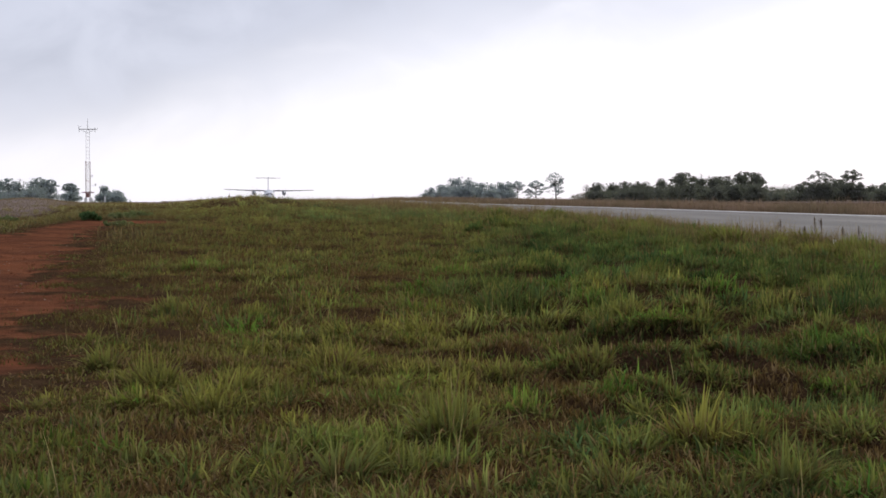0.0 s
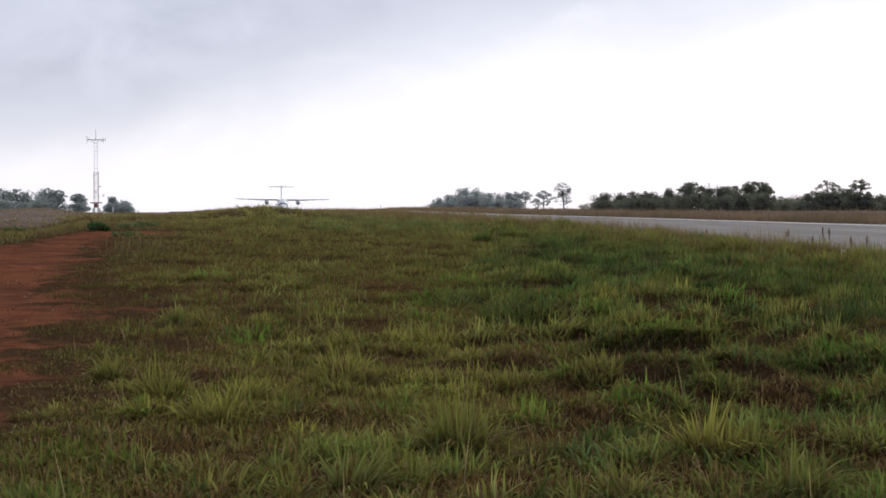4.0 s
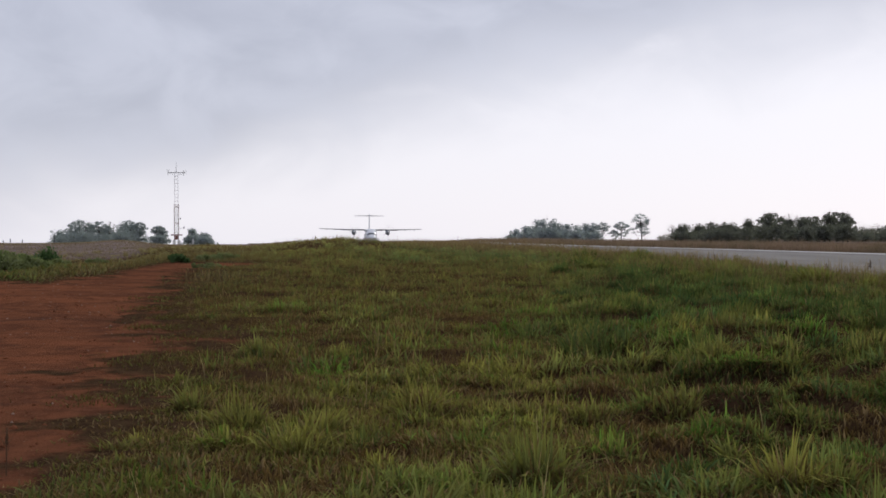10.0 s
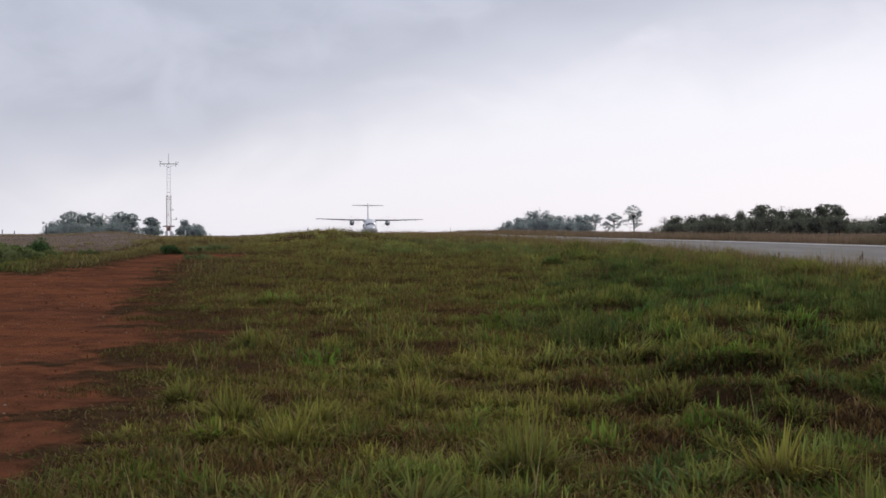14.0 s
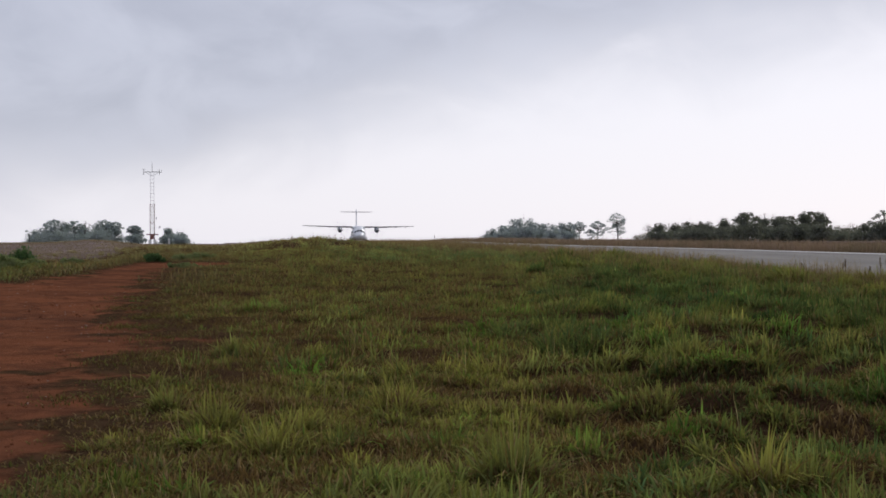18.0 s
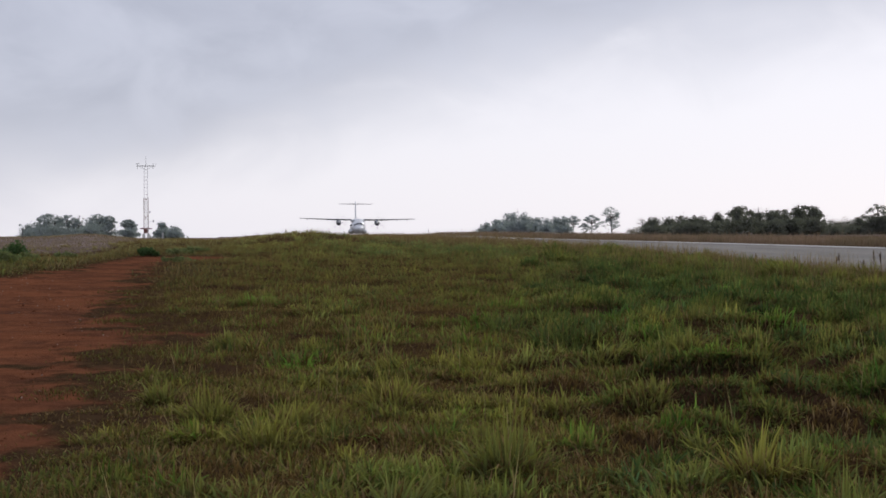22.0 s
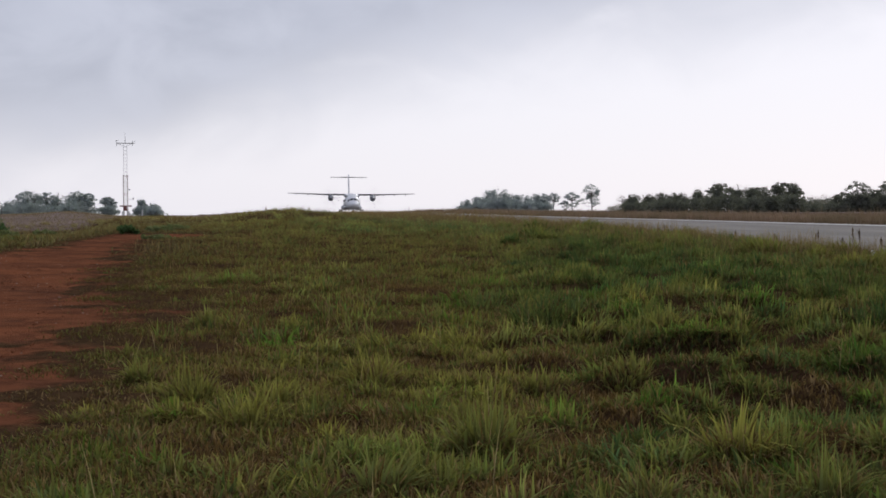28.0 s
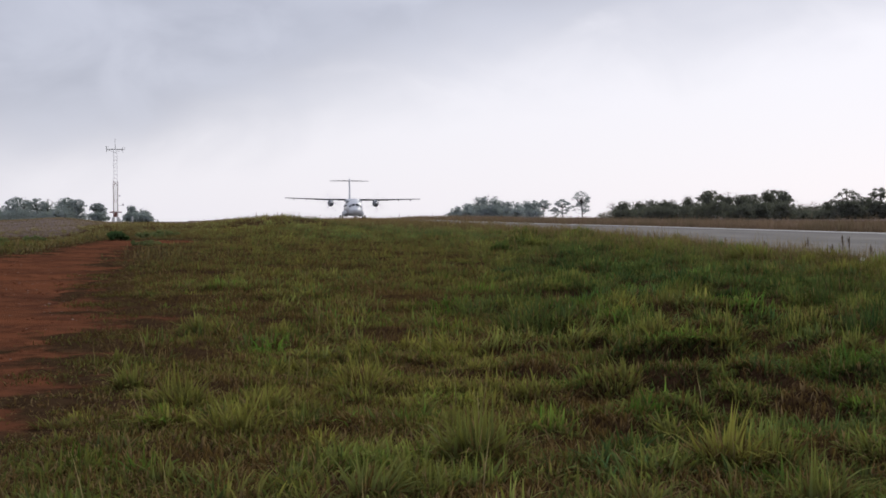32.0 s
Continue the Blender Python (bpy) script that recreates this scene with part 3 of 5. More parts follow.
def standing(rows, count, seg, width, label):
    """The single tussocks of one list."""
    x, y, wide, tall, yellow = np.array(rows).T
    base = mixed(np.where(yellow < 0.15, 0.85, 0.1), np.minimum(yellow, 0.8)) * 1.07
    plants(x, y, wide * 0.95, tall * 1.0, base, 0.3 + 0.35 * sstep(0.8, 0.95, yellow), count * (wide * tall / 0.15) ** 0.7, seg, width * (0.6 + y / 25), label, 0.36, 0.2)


def field(d0, d1, per_m2, count, seg, tall, width, label):
    """A belt of the field as clumps of many sizes, with hollows left between them."""
    x, y, bare = scatter(d0, d1, per_m2)
    n = len(x)
    lush, yellow, dead = sward(x, y)
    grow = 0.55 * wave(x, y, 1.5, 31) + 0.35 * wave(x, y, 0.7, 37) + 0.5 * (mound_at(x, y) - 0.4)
    keep = (bare < RNG.normal(-0.5, 0.3, n) - 0.5 * sstep(30, 25, y) * sstep(11.5, 13.5, y)) & (hollow_at(x, y) < RNG.uniform(0.25, 1.1, n)) & (grow > RNG.normal(-0.95, 0.35, n))
    x, y, bare, lush, yellow, dead, grow = (q[keep] for q in (x, y, bare, lush, yellow, dead, grow))
    n = len(x)
    size = np.clip(RNG.gamma(5, 0.19, n) * (0.9 + 0.45 * grow) * (1 + 0.25 * lush) * (1 - 0.45 * sstep(-2.2, -0.4, bare)), 0.32, 1.5)
    # well-grown clumps and mound tops brightened, low ones darkened: relief shading in the tint
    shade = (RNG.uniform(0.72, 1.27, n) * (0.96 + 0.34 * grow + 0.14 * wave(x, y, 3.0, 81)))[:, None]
    # darker patches in the rank grass, and slightly darker at the near right
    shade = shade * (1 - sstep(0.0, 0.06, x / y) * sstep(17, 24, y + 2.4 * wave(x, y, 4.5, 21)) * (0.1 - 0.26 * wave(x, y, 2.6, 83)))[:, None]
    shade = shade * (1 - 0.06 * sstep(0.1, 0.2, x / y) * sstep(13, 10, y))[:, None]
    thin = sstep(-1.4, -2.4, x) * sstep(13, 10, y)            # browner, darker growth beside the dirt
    size, dead, shade = size * (1 + 0.1 * thin), dead + 0.12 * thin, shade * (1 - 0.26 * thin)[:, None]
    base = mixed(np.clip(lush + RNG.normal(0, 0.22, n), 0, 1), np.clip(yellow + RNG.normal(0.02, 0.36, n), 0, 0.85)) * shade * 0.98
    fresh = ((RNG.uniform(0, 1, n) < 0.16) & (y < 30))[:, None]
    base = np.where(fresh, 0.35 * base + 0.65 * np.array([0.105, 0.205, 0.045]) * shade, base)
    dead = dead + 0.75 * (RNG.uniform(0, 1, n) < 0.2)
    base = weathered(x, y, base, 0.85)
    # haze mixed into the tint: paler, brighter and bluer farther out
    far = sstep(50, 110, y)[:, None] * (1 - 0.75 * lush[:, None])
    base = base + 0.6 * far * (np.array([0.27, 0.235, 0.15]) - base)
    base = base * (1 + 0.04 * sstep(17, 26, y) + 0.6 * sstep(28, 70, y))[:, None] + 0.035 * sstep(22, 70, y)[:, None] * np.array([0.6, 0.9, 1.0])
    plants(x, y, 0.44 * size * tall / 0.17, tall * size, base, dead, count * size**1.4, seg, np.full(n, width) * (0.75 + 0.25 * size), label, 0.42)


def mounds():
    """The swelling clumps of the rank grass below the runway: fresh tops over deep shade."""
    x, y, bare = scatter(17, 62, 0.62)
    r, s = x / y, along(x, y)[1]
    keep = (r + 0.02 * wave(x, y, 4.5, 21) > RNG.normal(0.035, 0.02, len(x))) & (s < 14.4) & (hollow_at(x, y) < 0.3)
    x, y, s = x[keep], y[keep], s[keep]
    n = len(x)
    wide = RNG.uniform(0.55, 1.25, n)
    tone = RNG.uniform(0, 1, n) + 0.5 * sstep(10, 13, s)
    base = mixed(np.clip(1.05 - tone, 0.05, 0.95), np.clip(0.15 + 0.5 * (tone - 0.5), 0.05, 0.7)) * RNG.uniform(0.62, 1.18, (n, 1))
    plants(x, y, wide, wide * RNG.uniform(0.3, 0.44, n), base, np.full(n, 0.1), 300 * wide**1.6, 2, 0.012 + 0.00042 * y, "swelling clumps of rank dark and bright green grass", 0.5)


def rough_margin():
    """Tall soft grass and weeds along the far rim of the dirt."""
    n = 26000
    a, d = np.arctan(RNG.uniform(-0.40, -0.232, n)), RNG.uniform(40, 66, n)
    x, y = d * np.sin(a), d * np.cos(a)
    keep = (bare_at(x, y) < RNG.normal(-0.5, 0.3, n)) & (wave(x, y, 3.0, 67) + 0.5 * wave(x, y, 1.0, 68) > RNG.normal(-0.5, 0.4, n))
    x, y = x[keep], y[keep]
    n = len(x)
    green = np.clip(sstep(-0.265, -0.34, x / y) + 0.5 * wave(x, y, 3.5, 69), 0, 1)
    base = mixed(0.45 * green, 0.4 - 0.25 * green) * 1.1
    base = base + (1 - green)[:, None] * 0.8 * (np.array([0.165, 0.138, 0.100]) - base)
    base = base * (1 + 0.25 * wave(x, y, 2.2, 70))[:, None]
    tint = colours(np.arange(n), base, 0.35 - 0.25 * green)[0]
    v, f, c = blades(x, y, ground_z(x, y) - 0.02, RNG.uniform(0, 6.28, n), RNG.uniform(0.08, 0.34, n) * (0.85 + 0.3 * wave(x, y, 3.0, 67)), RNG.uniform(0.02, 0.05, n), np.clip(RNG.normal(0.75, 0.3, n), 0.05, 1.3), tint, 2)
    tagged(new("grass", mesh_of("grass", v, f, MAT_GRASS, False, c)), "tall soft grass and weeds along the rim of the dirt", "grass", kind="stuff")


def thatch(d0, d1, per_m2, seg, size, width):
    """The low, half-dead mat between the tussocks."""
    x, y, bare = scatter(d0, d1, per_m2)
    n = len(x)
    worn = 0.35 * sstep(30, 26, y) * sstep(12, 14, y)          # the trodden brown fringe of the dirt
    sprig = (bare < 1.3) & (wave(x, y, 0.9, 35) + 0.4 * wave(x, y, 0.3, 36) > 0.7 + 0.4 * bare) & (RNG.uniform(0, 1, n) < 0.6 - 0.5 * sstep(-0.4, 0.8, bare))
    keep = ((bare + worn < RNG.normal(-0.7, 0.45, n) + 0.3 * wave(x, y, 0.5, 38)) & (RNG.uniform(0, 1, n) > 0.6 * hollow_at(x, y))) | sprig
    x, y, bare = x[keep], y[keep], bare[keep]
    n = len(x)
    lush, yellow, dead = sward(x, y)
    edge = sstep(-1.6, 0.2, bare)
    # tint lowered for shade between tussocks, raised farther out for haze
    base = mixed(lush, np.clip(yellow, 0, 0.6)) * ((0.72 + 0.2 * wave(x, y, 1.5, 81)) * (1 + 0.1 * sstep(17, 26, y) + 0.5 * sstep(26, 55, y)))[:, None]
    base = weathered(x, y, base, 0.8)
    tint, old = colours(np.arange(n), base, np.clip(dead + 0.16 - 0.3 * sstep(24, 40, y) + 0.7 * edge + 1.2 * hollow_at(x, y), 0, 1.8))
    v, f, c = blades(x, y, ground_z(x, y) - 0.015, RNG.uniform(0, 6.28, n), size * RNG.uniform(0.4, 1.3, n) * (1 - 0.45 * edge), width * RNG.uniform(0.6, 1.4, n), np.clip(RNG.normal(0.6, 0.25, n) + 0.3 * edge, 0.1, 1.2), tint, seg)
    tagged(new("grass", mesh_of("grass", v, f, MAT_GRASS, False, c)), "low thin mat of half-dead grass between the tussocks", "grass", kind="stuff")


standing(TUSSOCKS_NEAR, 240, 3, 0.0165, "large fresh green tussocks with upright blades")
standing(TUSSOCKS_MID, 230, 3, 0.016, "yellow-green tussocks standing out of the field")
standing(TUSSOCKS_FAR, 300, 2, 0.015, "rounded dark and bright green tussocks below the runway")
mounds()
rough_margin()
field(6.6, 16, 19, 74, 3, 0.15, 0.0158, "leafy green grass in clumps, with yellowing tips")
thatch(6.6, 16, 1400, 2, 0.105, 0.0135)
field(16, 34, 8.5, 66, 2, 0.205, 0.0205, "green and olive grass in leafy clumps")
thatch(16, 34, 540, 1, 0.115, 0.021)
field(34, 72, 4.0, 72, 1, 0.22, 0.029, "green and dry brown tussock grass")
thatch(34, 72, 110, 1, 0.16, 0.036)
field(72, 135, 1.3, 44, 1, 0.24, 0.06, "dry brownish grass on the low crest, paled for haze")
field(135, 226, 0.35, 24, 1, 0.28, 0.10, "dry brownish grass behind the low crest, paled for haze")


def trodden():
    """The short grass round the tripod and behind it."""
    n = 60000
    a, d = RNG.uniform(-np.pi, np.pi, n), np.sqrt(RNG.uniform(0.3, 169, n))
    x, y = d * np.sin(a), d * np.cos(a)
    bare = bare_at(x, y) + 0.55 * wave(x, y, 2.2, 5)
    keep = (bare < RNG.normal(-0.5, 0.5, n)) & ((d < 5.7) | (a < radians(-22)) | (a > radians(18.2)))
    keep &= RNG.uniform(0, 1, n) < 0.35 + 0.65 * sstep(-0.6, 0.5, wave(x, y, 0.9, 95))
    x, y = x[keep], y[keep]
    n = len(x)
    tint = colours(np.arange(n), mixed(np.full(n, 0.15), np.full(n, 0.4)), np.full(n, 0.4))[0]
    v, f, c = blades(x, y, ground_z(x, y) - 0.015, RNG.uniform(0, 6.28, n), RNG.uniform(0.06, 0.18, n), RNG.uniform(0.008, 0.018, n), np.clip(RNG.normal(0.65, 0.25, n), 0.1, 1.1), tint, 1)
    tagged(new("grass", mesh_of("grass", v, f, MAT_GRASS, False, c)), "short green grass round the standpoint", "grass", kind="stuff")


trodden()


def seed_stalks():
    """Single thin pale stalks that stand out of the nearest grass."""
    x, y, bare = scatter(7.2, 17, 2.6)
    keep = (bare < -0.7) & (wave(x, y, 1.8, 98) > 0.0)
    x, y = x[keep], y[keep]
    n = len(x)
    tint = np.array([0.42, 0.34, 0.22]) * RNG.uniform(0.6, 1.1, (n, 1))
    v, f, c = blades(x, y, ground_z(x, y), RNG.uniform(0, 6.28, n), RNG.uniform(0.22, 0.52, n), RNG.uniform(0.004, 0.007, n), np.clip(RNG.normal(0.35, 0.2, n), 0.05, 0.9), tint, 4)
    tagged(new("grass_stems", mesh_of("grass_stems", v, f, MAT_GRASS, False, c)), "single thin pale dry grass stalks", "grass", kind="stuff")


seed_stalks()


def crest_stems():
    """Thin seeding stems that stand above the grass of the crest and the verge."""
    n = 15000
    a = np.radians(RNG.uniform(-13.5, 12, n))
    d = RNG.uniform(40, 125, n)
    x, y = d * np.sin(a), d * np.cos(a)
    s = along(x, y)[1]
    keep = (s < 15.5) & (bare_at(x, y) < -0.3) & (RNG.uniform(0, 1, n) < np.where(s > 11.5, 0.5, 0.2) * (wave(x, y, 5, 61) > -0.1))
    x, y = x[keep], y[keep]
    n = len(x)
    tint = np.array([0.24, 0.175, 0.12]) * RNG.uniform(0.6, 1.2, (n, 1))
    v, f, c = blades(x, y, ground_z(x, y), RNG.uniform(0, 6.28, n), np.minimum(RNG.gamma(3, 0.09, n), 0.5), RNG.uniform(0.012, 0.03, n), RNG.uniform(0.05, 0.35, n), tint, 2)
    tagged(new("grass_stems", mesh_of("grass_stems", v, f, MAT_GRASS, False, c)), "thin brown seeding grass stems", "grass", kind="stuff")


crest_stems()


def verge_haze():
    """Fine pale seed stems along the runway's near edge, and ragged tufts on the crest."""
    n = 42000
    u, s = RNG.uniform(12, 150, n), 15.7 - RNG.gamma(1.5, 1.3, n)
    x, y = AX * u + AY * s, AY * u - AX * s
    L = RNG.uniform(0.25, 0.72, n) * (0.75 + 0.4 * wave(x, y, 4, 63))
    tint = np.array([0.29, 0.215, 0.165]) * RNG.uniform(0.55, 1.15, (n, 1))
    parts = [(x, y, L, RNG.uniform(0.007, 0.017, n) * (0.6 + u / 60), tint)]
    n = 46000
    a, d = np.radians(RNG.uniform(-11.5, 0.5, n)), RNG.uniform(80, 215, n)
    x, y = d * np.sin(a), d * np.cos(a)
    w = sstep(0.0, 1.3, wave(x, y, 1.6, 64) + 0.7 * wave(x, y, 5, 65))
    keep = (along(x, y)[1] < 15.4) & (RNG.uniform(0, 1, n) < w) & ((d < 120) | (a < radians(-2.6)))
    x, y, w, d = x[keep], y[keep], w[keep], d[keep]
    n = len(x)
    tint = np.array([0.25, 0.195, 0.12]) * RNG.uniform(0.6, 1.2, (n, 1))
    parts.append((x, y, RNG.uniform(0.16, 0.5, n) * (0.4 + 0.6 * w), RNG.uniform(0.0004, 0.0008, n) * d, tint))
    x, y, L, w, tint = (np.concatenate(q) for q in zip(*parts))
    n = len(x)
    v, f, c = blades(x, y, ground_z(x, y) - 0.01, RNG.uniform(0, 6.28, n), L, w, RNG.uniform(0.05, 0.6, n), tint, 1)
    tagged(new("grass_stems", mesh_of("grass_stems", v, f, MAT_GRASS, False, c)), "fine pale seed stems and ragged tufts along the verge and crest", "grass", kind="stuff")


verge_haze()


def pebbles():
    """Loose grit on the dirt."""
    n = 900
    x, y = RNG.uniform(-14, -3, n), RNG.uniform(7, 40, n)
    keep = bare_at(x, y) > 0.1
    x, y = x[keep], y[keep]
    n = len(x)
    r = RNG.gamma(2.0, 0.0035, n) + 0.004
    o = np.array([(1, 0, 0), (-1, 0, 0), (0, 1, 0), (0, -1, 0), (0, 0, 0.8), (0, 0, -0.6)])
    v = np.stack([x, y, ground_z(x, y)], -1)[:, None] + o[None] * r[:, None, None] * RNG.uniform(0.6, 1.3, (n, 6, 1))
    f = np.array([(0, 2, 4), (2, 1, 4), (1, 3, 4), (3, 0, 4), (2, 0, 5), (1, 2, 5), (3, 1, 5), (0, 3, 5)])
    faces = (np.arange(n)[:, None, None] * 6 + f[None]).reshape(-1, 3)
    tagged(new("pebbles", mesh_of("pebbles", v.reshape(-1, 3), faces, MAT_STONE)), "small pale and rusty pebbles on the dirt", "pebbles", kind="stuff")


pebbles()


def clods():
    """Small lumps and crumbs of red earth that break the dirt's surface."""
    n = 5200
    x, y = RNG.uniform(-13, -3, n), 8 + 34 * RNG.uniform(0, 1, n) ** 1.6
    keep = (bare_at(x, y) > -0.5) & (wave(x, y, 1.3, 76) + 0.6 * wave(x, y, 0.4, 77) > RNG.normal(0.1, 0.5, n))
    x, y = x[keep], y[keep]
    n = len(x)
    r = np.minimum(RNG.gamma(2.0, 0.006, n) + 0.006, 0.045)
    o = np.array([(1, 0, 0), (-1, 0, 0), (0, 1, 0), (0, -1, 0), (0, 0, 0.7), (0, 0, -0.6)])
    v = np.stack([x, y, ground_z(x, y)], -1)[:, None] + o[None] * r[:, None, None] * RNG.uniform(0.6, 1.5, (n, 6, 1))
    f = np.array([(0, 2, 4), (2, 1, 4), (1, 3, 4), (3, 0, 4), (2, 0, 5), (1, 2, 5), (3, 1, 5), (0, 3, 5)])
    faces = (np.arange(n)[:, None, None] * 6 + f[None]).reshape(-1, 3)
    tagged(new("clods", mesh_of("clods", v.reshape(-1, 3), faces, MAT_CLOD)), "small crumbling lumps of red earth", "earth", kind="stuff")


clods()


def heath_grass():
    n = 40000
    a = np.radians(RNG.uniform(-22, -12.3, n))
    d = RNG.uniform(66, 190, n)
    x, y = d * np.sin(a), d * np.cos(a)
    keep = y > glide(np.degrees(a), *LEFT_EDGE) + RNG.normal(-4, 9, n)
    x, y = x[keep], y[keep]
    n = len(x)
    tint = np.array([0.27, 0.212, 0.20]) * RNG.uniform(0.85, 1.15, (n, 1)) * (1 + 0.2 * wave(x, y, 9, 66))[:, None]
    v, f, c = blades(x, y, ground_z(x, y) - 0.02, RNG.uniform(0, 6.28, n), RNG.uniform(0.08, 0.2, n), RNG.uniform(0.03, 0.09, n), RNG.uniform(0.1, 0.8, n), tint, 1)
    tagged(new("heath_grass", mesh_of("heath_grass", v, f, MAT_GRASS, False, c)), "short faded pinkish grass on the rising field", "grass", kind="stuff")


heath_grass()


def far_grass():
    """The tall dry grass along the runway's far side, and the pinkish heathland on the left."""
    n = 60000
    u = RNG.uniform(20, 430, n)
    s = 43.6 + RNG.gamma(1.7, 1.9, n)
    x, y = AX * u + AY * s, AY * u - AX * s
    L = RNG.normal(0.72, 0.2, n) * (0.92 + 0.16 * wave(x, y, 14, 51)) + 0.25 * (RNG.uniform(0, 1, n) < 0.05)
    v, f, c = blades(x, y, ground_z(x, y) - 0.02, RNG.uniform(0, 6.28, n), L, RNG.uniform(0.03, 0.06, n), np.clip(RNG.normal(0.25, 0.12, n), 0, 0.7), np.ones((n, 3)), 2)
    tagged(new("tall_grass", mesh_of("tall_grass", v, f, MAT_DRY)), "tall dry reddish-brown grass beside the runway", "grass", kind="stuff")


far_grass()

# ------------------------------------------------ trees


def leaf_cloud(centres, radii, count, size, seed, squash=0.7):
    """Many small leaf sprays round the given centres, as loose quads."""
    r = np.random.RandomState(seed)
    centres, radii = np.asarray(centres, float), np.asarray(radii, float)
    w = radii**2
    i = r.choice(len(centres), count, p=w / w.sum())
    d = r.normal(0, 1, (count, 3))
    d /= np.linalg.norm(d, axis=1)[:, None]
    rad = radii[i] * r.uniform(0.15, 1, count) ** 0.45 * np.where(r.uniform(0, 1, count) < 0.1, r.uniform(1.0, 1.45, count), 1.0)
    p = centres[i] + d * rad[:, None] * np.array([1, 1, squash])
    a = r.normal(0, 1, (count, 3))
    a /= np.linalg.norm(a, axis=1)[:, None]
    b = np.cross(a, r.normal(0, 1, (count, 3)))
    b /= np.linalg.norm(b, axis=1)[:, None]
    sz = size * r.uniform(0.5, 1.4, count)[:, None]
    a, b = a * sz, b * sz * 0.6
    v = np.stack([p - a, p + b, p + a, p - b], 1).reshape(-1, 3)
    return v, np.arange(count * 4).reshape(-1, 4)


def tree(x, y, h, wide, seed, mat, label, count=1500, leaf=0.22):
    """A tapered trunk, limbs, and a broken crown of leaf sprays."""
    r = random.Random(seed)
    z = float(ground_z(x, y))
    t = thing("tree", pose(x, y, z - 0.05, 0, 0, r.uniform(0, 360)), label, "tree", "distant trees")
    fork = h * 0.06
    lean = (r.uniform(-0.04, 0.04) * h, r.uniform(-0.04, 0.04) * h)
    trunk = bmesh.new()
    pts = [Vector((lean[0] * k, lean[1] * k, h * 0.86 * k)) for k in (0, 0.35, 0.7, 1.0)]
    rad = [0.028 * h, 0.021 * h, 0.012 * h, 0.004 * h]
    for a, b, ra, rb in zip(pts, pts[1:], rad, rad[1:]):
        bar(a, b, ra, 7, rb, trunk)
    part("trunk", trunk, MAT_BARK, t)
    centres, radii = [], []
    for k in range(13):
        f = (k + r.uniform(0, 1)) / 13
        z0 = fork + (h * 0.82 - fork) * f
        a = 2.4 * k + r.uniform(-0.5, 0.5)
        reach = wide * 0.5 * r.uniform(0.5, 1.0) * (1.05 - 0.5 * f)
        rise = h * r.uniform(0.04, 0.16)
        cr = wide * r.uniform(0.13, 0.23)
        root = Vector((lean[0] * z0 / h, lean[1] * z0 / h, z0 * 0.92))
        tip = root + Vector((reach * math.cos(a), reach * math.sin(a), rise))
        part("limb", bar(root, tip, 0.010 * h, 5, 0.003 * h), MAT_BARK, t)
        centres.append(tip)
        radii.append(cr)
        centres.append(root.lerp(tip, 0.45) + Vector((0, 0, r.uniform(-0.08, 0.08) * h)))
        radii.append(cr * 0.85)
        if k % 2:
            centres.append(tip + Vector((cr * r.uniform(-1, 1), cr * r.uniform(-1, 1), cr * 0.9)))
            radii.append(cr * 0.38)
    centres.append(Vector((lean[0], lean[1], h * 0.9)))
    radii.append(wide * 0.2)
    v, f = leaf_cloud([tuple(c) for c in centres], radii, count, leaf, seed, 0.75)
    part("crown", mesh_of("crown", v, f, mat), None, t)
    twigs = bmesh.new()
    for k in range(9):
        c = centres[r.randrange(len(centres))]
        out = Vector((c.x * 0.5, c.y * 0.5, h * 0.22)).normalized()
        out = (out + Vector((r.uniform(-0.5, 0.5), r.uniform(-0.5, 0.5), r.uniform(-0.2, 0.3)))).normalized()
        bar(c, c + out * wide * r.uniform(0.2, 0.36), 0.006 * h, 3, 0.002 * h, twigs)
    tagged(part("twigwork", twigs, MAT_BARK, t, "bare twigwork standing out of the crown"), kind="stuff")
    return t


